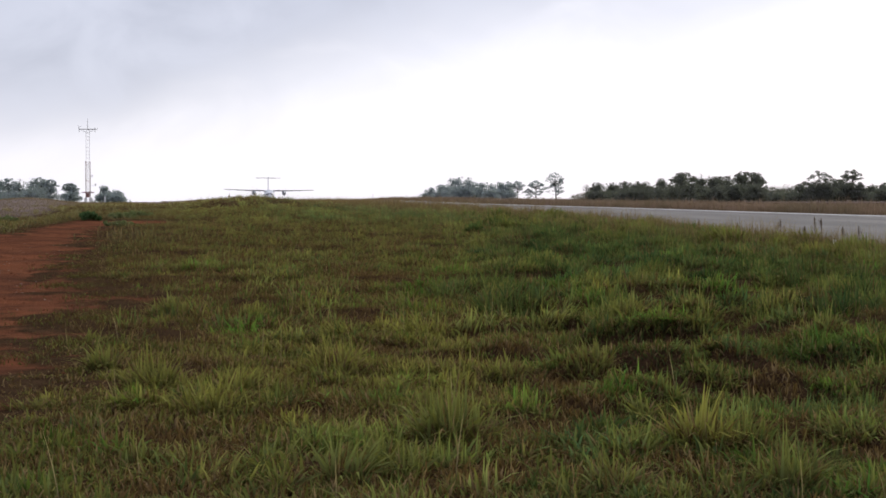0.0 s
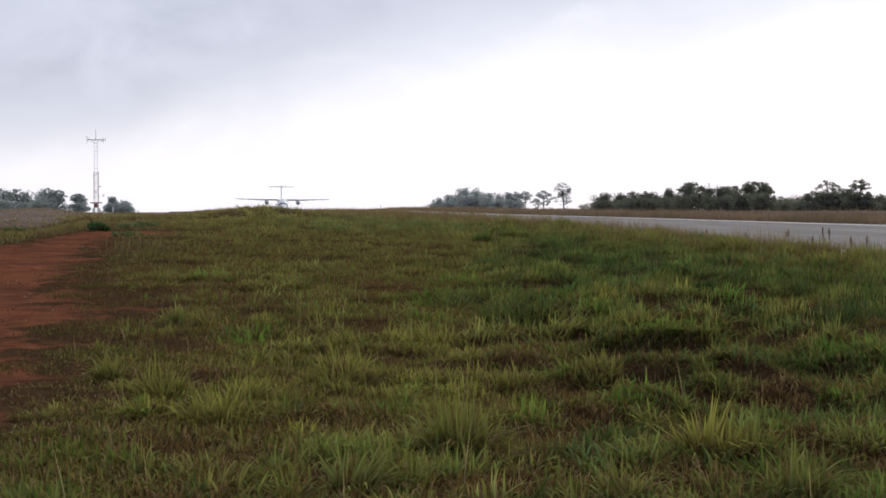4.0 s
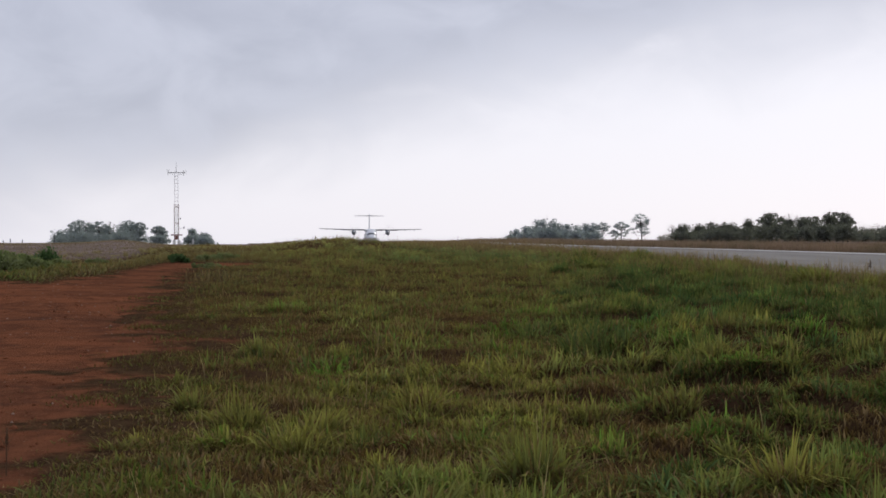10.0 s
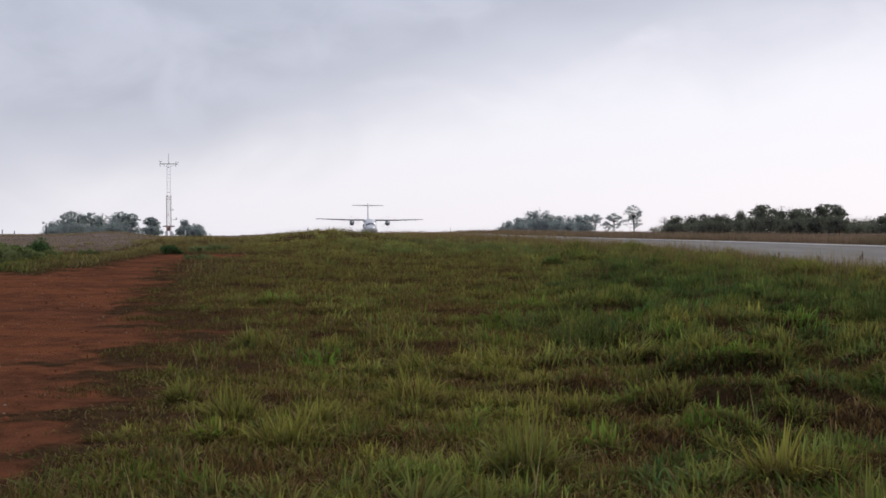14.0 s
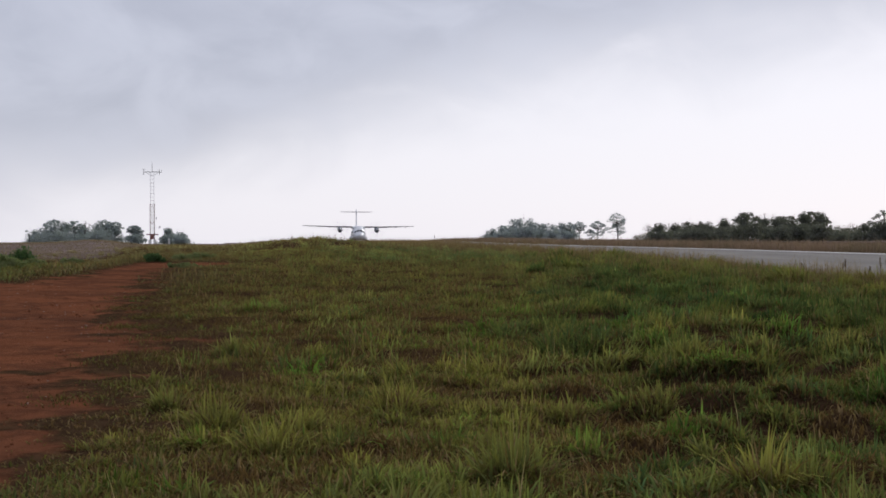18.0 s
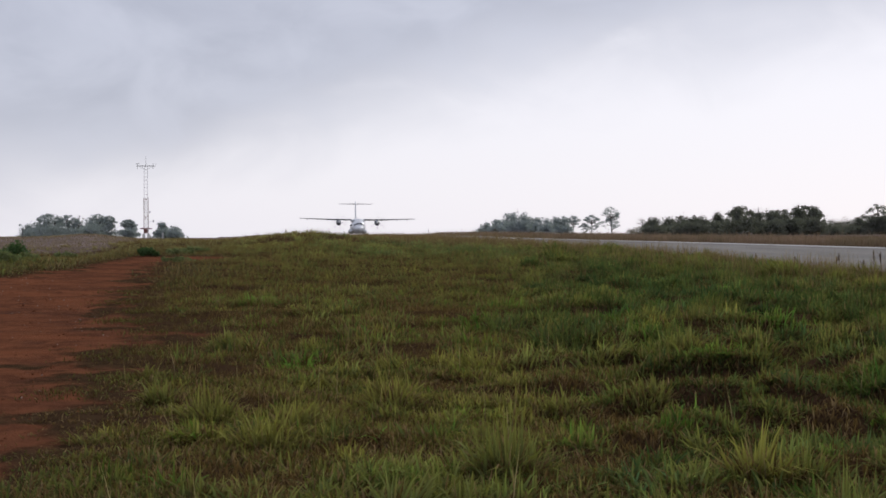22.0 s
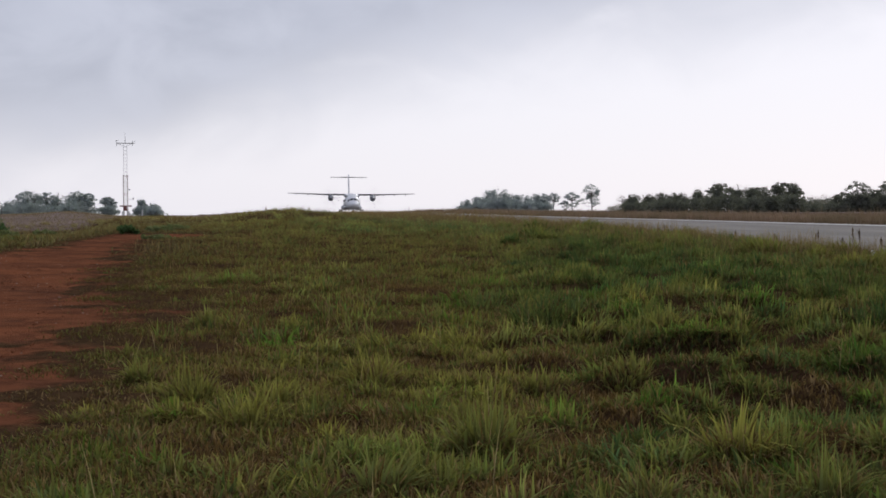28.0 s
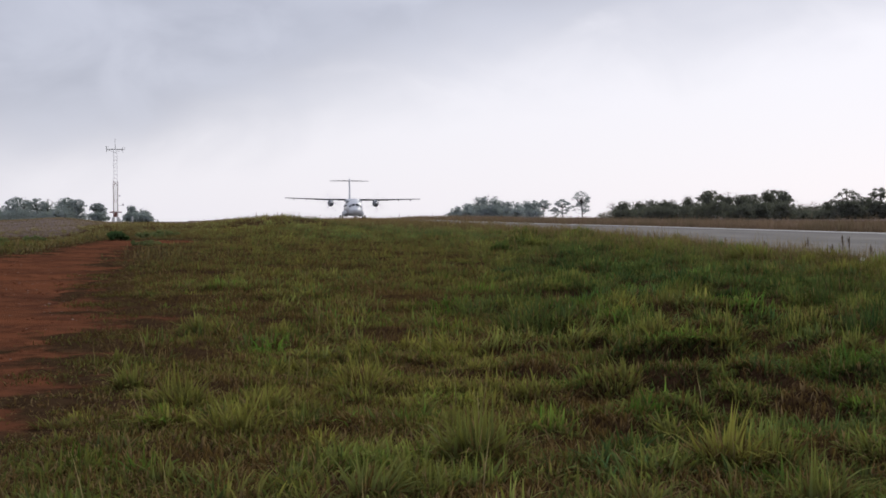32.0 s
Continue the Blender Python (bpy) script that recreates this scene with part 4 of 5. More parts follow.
def umbrella_tree(x, y, h, wide, seed, mat, label, count=1500, leaf=0.2, side=5, low=0.05, puff=1.0):
    """A bare forked trunk under an arched, layered, open crown."""
    r = random.Random(seed)
    t = thing("tree", pose(x, y, float(ground_z(x, y)) - 0.05, 0, 0, r.uniform(0, 360)), label, "tree", "distant trees")
    lean = Vector((r.uniform(-0.05, 0.05) * h, r.uniform(-0.05, 0.05) * h, 0))
    fork = lean * 0.5 + Vector((0, 0, 0.5 * h))
    trunk = bar((0, 0, 0), fork, 0.021 * h, 7, 0.014 * h)
    bar(fork, lean + Vector((0, 0, 0.9 * h)), 0.014 * h, 6, 0.004 * h, trunk)
    part("trunk", trunk, MAT_BARK, t)
    centres, radii = [], []

    def limb(tip, root, cr):
        mid = root.lerp(tip, 0.5) + Vector((0, 0, -0.05 * h))
        bm = bar(root, mid, 0.009 * h, 5, 0.006 * h)
        bar(mid, tip, 0.006 * h, 5, 0.003 * h, bm)
        part("limb", bm, MAT_BARK, t)
        centres.append(tip)
        radii.append(cr)

    tops = 13 if puff == 1.0 else 17
    for k in range(tops):
        q = math.sqrt((k + 0.5) / tops)
        a = 2.4 * k + r.uniform(-0.3, 0.3)
        tip = lean + Vector((wide * 0.42 * q * math.cos(a), wide * 0.42 * q * math.sin(a), h * (0.96 - 0.27 * q * q + r.uniform(-0.03, 0.02))))
        limb(tip, fork.lerp(lean + Vector((0, 0, 0.8 * h)), r.uniform(0, 0.6)), wide * r.uniform(0.07, 0.12) * puff)
    for k in range(side):
        a = 2.4 * k + r.uniform(0, 1)
        z0 = h * r.uniform(low, 0.7)
        q = wide * r.uniform(0.12, 0.46)
        limb(Vector((q * math.cos(a), q * math.sin(a), z0 + 0.08 * h)), lean * z0 / h + Vector((0, 0, z0 * 0.85)), wide * r.uniform(0.09, 0.14) * puff)
    v, f = leaf_cloud([tuple(c) for c in centres], radii, count, leaf, seed, 0.5 * puff)
    part("crown", mesh_of("crown", v, f, mat), None, t)
    return t


def spot(slope, depth):
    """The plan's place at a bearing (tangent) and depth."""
    return slope * depth, depth


def bearing(v):
    """The tangent of a bearing, from marks laid evenly along the skyline."""
    return (v - 784) / 2780


def wood(spans, depth, mat, label, seed, step, count=1500, leaf=0.24):
    """A ragged row of trees with lower ones before it. Spans: bearing from, to, height from, to."""
    r = random.Random(seed)
    k = 0
    for a, b, h0, h1 in spans:
        n = max(1, round((b - a) / step))
        for i in range(n):
            f = (i + 0.5) / n
            d = depth + r.uniform(-14, 14)
            x, y = spot(bearing(a + (b - a) * f + r.uniform(-0.2, 0.2) * step), d)
            h = (h0 + (h1 - h0) * f) * r.uniform(0.9, 1.04)
            tree(x, y, h, step * d / 2780 * r.uniform(1.5, 2.0), seed * 100 + k, mat, label, count, leaf)
            for q in (0.2, 0.75):
                x, y = spot(bearing(a + (b - a) * (i + q + r.uniform(-0.15, 0.15)) / n), d - 22)
                tree(x, y, h * r.uniform(0.48, 0.7), step * d / 2780 * r.uniform(1.5, 2.0), seed * 100 + 50 + k + int(40 * q), mat, label, count // 2, leaf)
            k += 1


# dark wood beyond the runway, nearer than the rest
DARK = "dark green broadleaf tree in the wood beyond the runway"
wood(((1040, 1070, 5.2, 5.2), (1072, 1150, 4.8, 5.6), (1155, 1190, 6.2, 6.6)), 430, MAT_LEAF, DARK, 3, 24, 2900, 0.21)
wood(((1192, 1228, 8.2, 8.2), (1230, 1300, 6.4, 6.6), (1300, 1350, 8.4, 7.8)), 430, MAT_LEAF, DARK, 4, 25, 3100, 0.21)
wood(((1352, 1400, 3.0, 3.4), (1400, 1432, 4.4, 4.8), (1470, 1495, 5.6, 5.4), (1530, 1680, 4.6, 5.4)), 430, MAT_LEAF, DARK, 5, 26, 2800, 0.21)
umbrella_tree(*spot(bearing(1212), 436), 8.0, 10.0, 91, MAT_LEAF, DARK, 3000, 0.22, 22)
umbrella_tree(*spot(bearing(1326), 436), 8.2, 9.0, 92, MAT_LEAF, DARK, 3000, 0.22, 22)
tree(*spot(bearing(1128), 438), 5.6, 4.8, 93, MAT_LEAF, DARK, 2000, 0.24)
tree(*spot(bearing(1268), 438), 6.8, 5.4, 94, MAT_LEAF, DARK, 2200, 0.24)
tree(*spot(bearing(1480), 440), 6.0, 5.2, 95, MAT_LEAF, DARK, 2000, 0.24)
FLAT = "flat-topped dark tree with open layered branches"
umbrella_tree(*spot(bearing(1448), 425), 8.4, 8.6, 71, MAT_LEAF, FLAT, 3000, 0.2, 26)
umbrella_tree(*spot(bearing(1508), 428), 8.8, 7.4, 72, MAT_LEAF, FLAT, 3000, 0.2, 28)
for k, (b, h) in enumerate(((1436, 4.6), (1452, 5.0), (1464, 4.6), (1496, 5.2), (1508, 5.0), (1520, 5.0))):
    tree(*spot(bearing(b), 416), h, 4.6, 170 + k, MAT_LEAF, DARK, 1800, 0.24)
# woods farther off, paled by the haze in their leaf colour
PALE = "distant tree in a far wood, leaf colour paled for haze"
wood(((752, 790, 5.5, 8.0), (790, 835, 10.4, 10.2), (832, 862, 9.8, 7.4), (860, 910, 8.0, 8.8)), 700, MAT_FAR_HAZED, PALE, 6, 17, 1300, 0.32)
umbrella_tree(*spot(bearing(916), 705), 8.8, 7.5, 81, MAT_FAR_HAZED, "slender distant tree with a thin crown", 1600, 0.2, 12, 0.25, 1.15)
umbrella_tree(*spot(bearing(935), 700), 5.4, 4.0, 82, MAT_FAR_HAZED, "slender distant tree with a thin crown", 800, 0.24, 9)
umbrella_tree(*spot(bearing(949), 702), 9.2, 8.0, 83, MAT_FAR_HAZED, "slender distant tree with a thin crown", 2300, 0.2, 20, 0.18, 1.05)
umbrella_tree(*spot(bearing(984), 700), 12.6, 9.8, 84, MAT_FAR_HAZED, "tall slender tree with a thin layered crown", 3000, 0.19, 24, 0.2, 1.06)
wood(((-64, -36, 4.0, 5.6), (-36, 20, 7.4, 7.1), (22, 46, 6.0, 6.0), (52, 90, 7.6, 7.2)), 520, MAT_MID_HAZED, "tree behind the weather mast, leaf colour greyed for haze", 7, 24, 1900, 0.25)
wood(((116, 138, 6.0, 6.0), (176, 198, 6.0, 5.6), (202, 216, 4.0, 3.6)), 520, MAT_MID_HAZED, "tree behind the weather mast, leaf colour greyed for haze", 8, 16, 1500, 0.25)


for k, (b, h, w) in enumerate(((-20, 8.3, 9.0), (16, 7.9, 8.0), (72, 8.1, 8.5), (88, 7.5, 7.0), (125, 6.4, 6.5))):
    umbrella_tree(*spot(bearing(b), 512), h, w, 500 + k, MAT_MID_HAZED, "grey-green tree with an arched crown behind the weather mast", 2300, 0.22, 20)


def shrub(x, y, h, wide, seed, mat, label, count=900, leaf=0.06):
    """A low leafy bush with stems from the ground."""
    r = random.Random(seed)
    t = thing("shrub", pose(x, y, float(ground_z(x, y)) - 0.02), label, "shrub")
    centres, radii = [], []
    for k in range(9):
        a, q = 2.4 * k, wide * 0.42 * math.sqrt((k + 0.4) / 9)
        tip = Vector((q * math.cos(a), q * math.sin(a), h * r.uniform(0.45, 0.75) * (1 - 0.4 * k / 9)))
        part("stem", bar((tip.x * 0.2, tip.y * 0.2, 0), tip, 0.014 * h, 5, 0.006 * h), MAT_BARK, t)
        centres.append(tuple(tip))
        radii.append(h * r.uniform(0.28, 0.4))
    v, f = leaf_cloud(centres, radii, count, leaf, seed, 0.8)
    v[:, 2] = np.maximum(v[:, 2], 0.03)
    part("crown", mesh_of("crown", v, f, mat), None, t)


for k, (b, h) in enumerate(((1030, 3.0), (1018, 2.4), (1362, 4.2), (1378, 4.6), (1392, 4.0))):
    shrub(*spot(bearing(b), 425), h, h * 1.3, 400 + k, MAT_TWIG, "pale almost leafless scrub at the wood's edge", 420, 0.13)
for k, (b, h, w) in enumerate(((1172, 7.4, 5.0), (1240, 8.4, 5.5), (1256, 8.0, 5.0), (1288, 7.6, 4.6), (1394, 5.4, 4.5), (1372, 5.0, 4.5), (-8, 8.6, 6.0), (34, 8.2, 5.0), (1036, 5.4, 3.6))):
    umbrella_tree(*spot(bearing(b), 446 if b > 500 else 520), h, w, 540 + k, MAT_TWIG, "almost leafless pale tree with open twiggy crown", 260, 0.12, 16)
shrub(-12.5, 55.6, 0.36, 0.78, 5, MAT_SHRUB, "dense dark green bush at the end of the dirt", 1500, 0.05)
shrub(*spot(bearing(-80), 61), 0.86, 0.8, 6, MAT_SHRUB, "dark leafy bush at the edge of the field", 620, 0.055)
shrub(*spot(bearing(-122), 59), 0.6, 1.1, 7, MAT_SHRUB, "dark leafy bush at the edge of the field", 800, 0.07)
GREENERY = "bright green leafy weeds behind the dirt"
for k, (b, d, h, w) in enumerate(((-165, 45, 0.7, 1.6), (-140, 49, 0.66, 1.5), (-118, 46, 0.52, 1.4), (-185, 46, 0.7, 1.6), (-98, 50, 0.4, 1.0), (-60, 56, 0.36, 0.9), (10, 57, 0.34, 0.9), (-205, 49, 0.8, 1.7), (215, 58, 0.3, 1.2), (240, 60, 0.28, 1.4), (205, 50.5, 0.2, 1.1), (222, 50.2, 0.16, 0.9))):
    shrub(*spot(bearing(b), d), h, w, 20 + k, MAT_WEED, GREENERY, 1100, 0.05)


def weed_patch(x, y, wide):
    """A thin low patch of weeds and dead grass on the bare earth."""
    n = int(420 * wide)
    qx, qy = RNG.normal(0, 0.33 * wide, n), RNG.normal(0, 0.45 * wide, n)
    tint = np.where(RNG.uniform(0, 1, (n, 1)) < 0.45, np.array([0.15, 0.155, 0.06]), np.array([0.11, 0.066, 0.038])) * RNG.uniform(0.6, 1.3, (n, 1))
    z = float(ground_z(x, y))
    v, f, c = blades(qx, qy, ground_z(x + qx, y + qy) - z - 0.008, RNG.uniform(0, 6.28, n), RNG.uniform(0.03, 0.11, n), RNG.uniform(0.006, 0.014, n), np.clip(RNG.normal(0.8, 0.3, n), 0.1, 1.3), tint, 2)
    ob = tagged(new("weed_patch", mesh_of("weed_patch", v, f, MAT_GRASS, False, c)), "thin low patch of dull weeds on the bare earth", "weeds", kind="stuff")
    ob.location = (x, y, z)


for b, d, w in ((119, 29.8, 0.9), (99, 24.8, 0.6), (159, 19.6, 1.0), (39, 14.6, 0.8), (88, 18.4, 0.7), (140, 27.0, 0.6), (128, 33.5, 0.9), (172, 22.4, 0.9), (150, 24.5, 0.8), (180, 19.0, 0.8), (175, 27.5, 0.9), (120, 16.0, 0.7)):
    weed_patch(*spot(bearing(b), d), w)

# ------------------------------------------------ weather mast
def build_mast():
    x, y = spot(bearing(156.3), 217)
    z = float(ground_z(x, y))
    t = thing("weather_mast", pose(x, y, z, 0, 0, 12), "slim red and white lattice weather mast with a wind-sensor crossarm", "mast")
    for sx in (-0.33, 0.33):
        part("footing", box(sx, 0, 0.28, 0.42, 0.8, 0.66, 0.03), MAT_CONCRETE, t, "whitewashed concrete footing block")
    levels = [0.55 + 0.5 * k for k in range(11)]          # lower, wider section
    upper = [5.55 + 0.494 * k for k in range(10)]

    def half(h):
        return 0.30 if h < 5.5 else 0.23
    for sx in (-1, 1):
        for sy in (-1, 1):
            part("leg", bar((sx * 0.30, sy * 0.30, 0.5), (sx * 0.30, sy * 0.30, 5.6), 0.044, 6), MAT_RED, t, "faded red steel leg")
            part("leg", bar((sx * 0.23, sy * 0.23, 5.5), (sx * 0.23, sy * 0.23, 10.0), 0.025, 6), MAT_MASTWHITE, t, "white steel leg")
    ring = ((-1, -1), (1, -1), (1, 1), (-1, 1))
    shared = {}
    for low, hs in ((True, levels), (False, upper)):
        for j, (h, g) in enumerate(zip(hs, hs[1:])):
            w = half(h + 0.01)
            mat = (MAT_RED if j % 5 == 4 else MAT_MASTWHITE) if low else (MAT_MASTWHITE if j % 5 else MAT_RED)
            for k in range(4):
                a, b = ring[k], ring[(k + 1) % 4]
                flip = (j + k) % 2
                key = (low, k, flip, mat.name)
                if key not in shared:
                    bm = bar((a[0] * w, a[1] * w, g - h), (b[0] * w, b[1] * w, g - h), 0.014, 4)
                    if low:
                        bar((a[0] * w, a[1] * w, (g - h) * flip), (b[0] * w, b[1] * w, (g - h) * (1 - flip)), 0.024, 4, None, bm)
                    me = bpy.data.meshes.new("brace")
                    bm.to_mesh(me)
                    bm.free()
                    me.materials.append(mat)
                    shared[key] = me
                ob = part("brace", shared[key], None, t)
                ob.location.z = h
    part("platform", box(0, 0, 1.32, 1.65, 0.85, 0.16, 0.02), MAT_RED, t, "dark rusty red platform plate")
    part("cabinet", box(-0.02, -0.3, 0.94, 0.46, 0.3, 0.56, 0.02), MAT_RED, t, "rusty red equipment cabinet")
    part("crossarm", bar((-1.2, 0, 10.02), (1.2, 0, 10.02), 0.05, 8), MAT_DARKMETAL, t, "dark horizontal sensor arm")
    part("brace_wire", bar((-0.9, 0, 9.9), (0.0, 0, 9.55), 0.015, 5), MAT_DARKMETAL, t)
    part("brace_wire", bar((0.9, 0, 9.9), (0.0, 0, 9.55), 0.015, 5), MAT_DARKMETAL, t)
    for sx in (-1.16, 1.0):
        part("sensor_stem", bar((sx, 0, 9.62), (sx, 0, 10.36), 0.035, 6), MAT_DARKMETAL, t)
    cups = bmesh.new()
    for k in range(3):
        a = 2.09 * k
        bar((-1.16, 0, 10.4), (-1.16 + 0.16 * math.cos(a), 0.16 * math.sin(a), 10.4), 0.012, 5, None, cups)
        bmesh.ops.create_uvsphere(cups, u_segments=8, v_segments=5, radius=0.055, matrix=Matrix.Translation((-1.16 + 0.18 * math.cos(a), 0.18 * math.sin(a), 10.4)))
    part("anemometer", cups, MAT_DARKMETAL, t, "three-cup anemometer")
    vane = bar((1.3, -0.1, 10.1), (1.3, 0.35, 10.1), 0.018, 5)
    bar((1.3, 0, 9.9), (1.3, 0, 10.36), 0.02, 5, None, vane)
    bmesh.ops.create_cube(vane, size=1, matrix=Matrix.Translation((1.3, 0.34, 10.14)) @ Matrix.Diagonal((0.015, 0.2, 0.2, 1)))
    part("wind_vane", vane, MAT_DARKMETAL, t, "wind vane on a short stem")
    part("lightning_rod", bar((0, 0, 9.9), (0, 0, 11.45), 0.045, 6, 0.015), MAT_DARKMETAL, t)
    part("sensor_arm", bar((0.2, 0, 2.25), (1.0, 0, 2.25), 0.02, 5), MAT_DARKMETAL, t)
    part("sensor", box(1.02, 0, 2.36, 0.18, 0.18, 0.34, 0.03), MAT_MASTWHITE, t, "small white instrument shelter")
    part("sensor_arm", bar((0.2, 0, 3.55), (0.55, 0, 3.55), 0.02, 5), MAT_DARKMETAL, t)
    part("sensor", box(0.56, 0, 3.6, 0.12, 0.12, 0.22, 0.02), MAT_DARKMETAL, t)
    return t


build_mast()


def marker_post(x, y, h, w, mat, label):
    t = thing("marker_post", pose(x, y, float(ground_z(x, y))), label, "post")
    part("post", box(0, 0, h / 2 - 0.05, w, w * 0.7, h + 0.1, w * 0.12), mat, t)
    part("cap", box(0, 0, h + 0.01, w * 1.15, w * 0.85, 0.05, 0.01), mat, t)


marker_post(*spot(bearing(186), 214), 0.75, 0.16, MAT_CONCRETE, "short white concrete marker post near the mast")

# ------------------------------------------------ aircraft
def weed(x, y, h, seed, label="tall dry brown weed stalk with a seed head", thick=1.0):
    """A stiff stalk with side shoots and a ragged seed head."""
    r = random.Random(seed)
    t = thing("weed", pose(x, y, float(ground_z(x, y)) - 0.02, 0, 0, r.uniform(0, 360)), label, "weed", "weeds on the verge")
    tip = Vector((r.uniform(-0.06, 0.06), r.uniform(-0.06, 0.06), 1)) * h
    part("stalk", bar((0, 0, 0), tip, 0.012 * thick, 5, 0.006 * thick), MAT_STALK, t)
    for k in range(4):
        q = tip * r.uniform(0.35, 0.8)
        a = r.uniform(0, 6.28)
        part("shoot", bar(q, q + Vector((0.09 * math.cos(a), 0.09 * math.sin(a), 0.13)) * (0.4 + 0.6 * thick), 0.006 * thick, 4, 0.003 * thick), MAT_STALK, t)
    v, f = leaf_cloud([tuple(tip * c) for c in (0.72, 0.8, 0.88, 0.96)], [0.018 * thick, 0.022 * thick, 0.02 * thick, 0.012 * thick], 60, 0.014 * (0.4 + 0.6 * thick), seed, 3.0)
    part("seed_head", mesh_of("seed_head", v, f, MAT_STALK), None, t)


for k, (b, d, h) in enumerate(((1443, 38, 0.62), (1455, 37.5, 0.58), (1381, 41, 0.58), (1375, 41.5, 0.5), (1425, 38.5, 0.4), (1305, 44, 0.45), (1236, 47, 0.5), (1110, 53, 0.5), (1101, 53.6, 0.42), (1046, 58, 0.62),
                               (1066, 57, 0.5), (962, 66, 0.6), (985, 64, 0.55), (996, 62, 0.5), (914, 71, 0.6), (718, 99, 1.0), (722, 100, 0.9), (825, 84, 0.6), (660, 108, 0.7), (1492, 36, 0.4), (1520, 35, 0.42))):
    weed(*spot(bearing(b), d), 1.12 * h, 300 + k)
weed(-3.33, 9.85, 0.33, 290, "thin dark straggly weed on the edge of the dirt", 0.35)

for b, d, h in ((-159, 190, 0.35), (-146, 192, 0.6), (-124, 190, 0.45)):
    marker_post(*spot(bearing(b), d), h, 0.1, MAT_DARKMETAL, "thin dark fence post on the skyline")
marker_post(*spot(bearing(-66), 150), 0.9, 0.08, MAT_DARKMETAL, "thin dark pole beside the bush")
marker_post(*spot(bearing(1479), 33.6), 0.1, 0.1, MAT_CONCRETE, "low white runway marker stone in the grass")

def oval(y, rx, rz, zc, n=24):
    return [(rx * math.cos(2 * math.pi * k / n), y, zc + rz * math.sin(2 * math.pi * k / n)) for k in range(n)]


# fuselage sections: place, half width, crown, keel, height of the widest line
SECTIONS = ((9.75, 0.06, 1.68, 1.56, 1.62), (9.52, 0.42, 1.95, 1.30, 1.60), (9.05, 0.76, 2.10, 1.02, 1.60), (8.62, 0.97, 2.20, 0.88, 1.64), (8.2, 1.12, 2.60, 0.80, 1.74),
            (7.85, 1.21, 2.90, 0.75, 1.85), (7.1, 1.33, 3.24, 0.70, 2.0), (6.1, 1.42, 3.48, 0.68, 2.1), (5.0, 1.43, 3.58, 0.68, 2.13), (-4.2, 1.43, 3.58, 0.68, 2.13),
            (-6.4, 1.25, 3.58, 1.02, 2.3), (-8.8, 0.85, 3.52, 1.72, 2.62), (-11.2, 0.4, 3.40, 2.5, 2.95), (-12.7, 0.12, 3.3, 3.0, 3.15))


def hull(y, a, out=0.0):
    """A point of the fuselage's skin at place y and angle a from the right-hand side."""
    ys = [s[0] for s in SECTIONS[::-1]]
    rx, top, keel, mid = (float(np.interp(y, ys, [s[k] for s in SECTIONS[::-1]])) for k in (1, 2, 3, 4))
    v = math.sin(a)
    return ((rx + out) * math.cos(a), y + out * 0.6, mid + ((top - mid + out) if v > 0 else (mid - keel + out)) * v)


def wing_ring(x, y0, chord, z, thick, n=14):
    """A wing section: nose at y0, tail behind it."""
    pts = []
    for k in range(n):
        a = 2 * math.pi * k / n
        c = 0.5 + 0.5 * math.cos(a)
        pts.append((x, y0 - chord * (1 - c), z + thick * math.sin(a) * (0.35 + 0.65 * c) * (1 if math.sin(a) > 0 else 0.7)))
    return pts


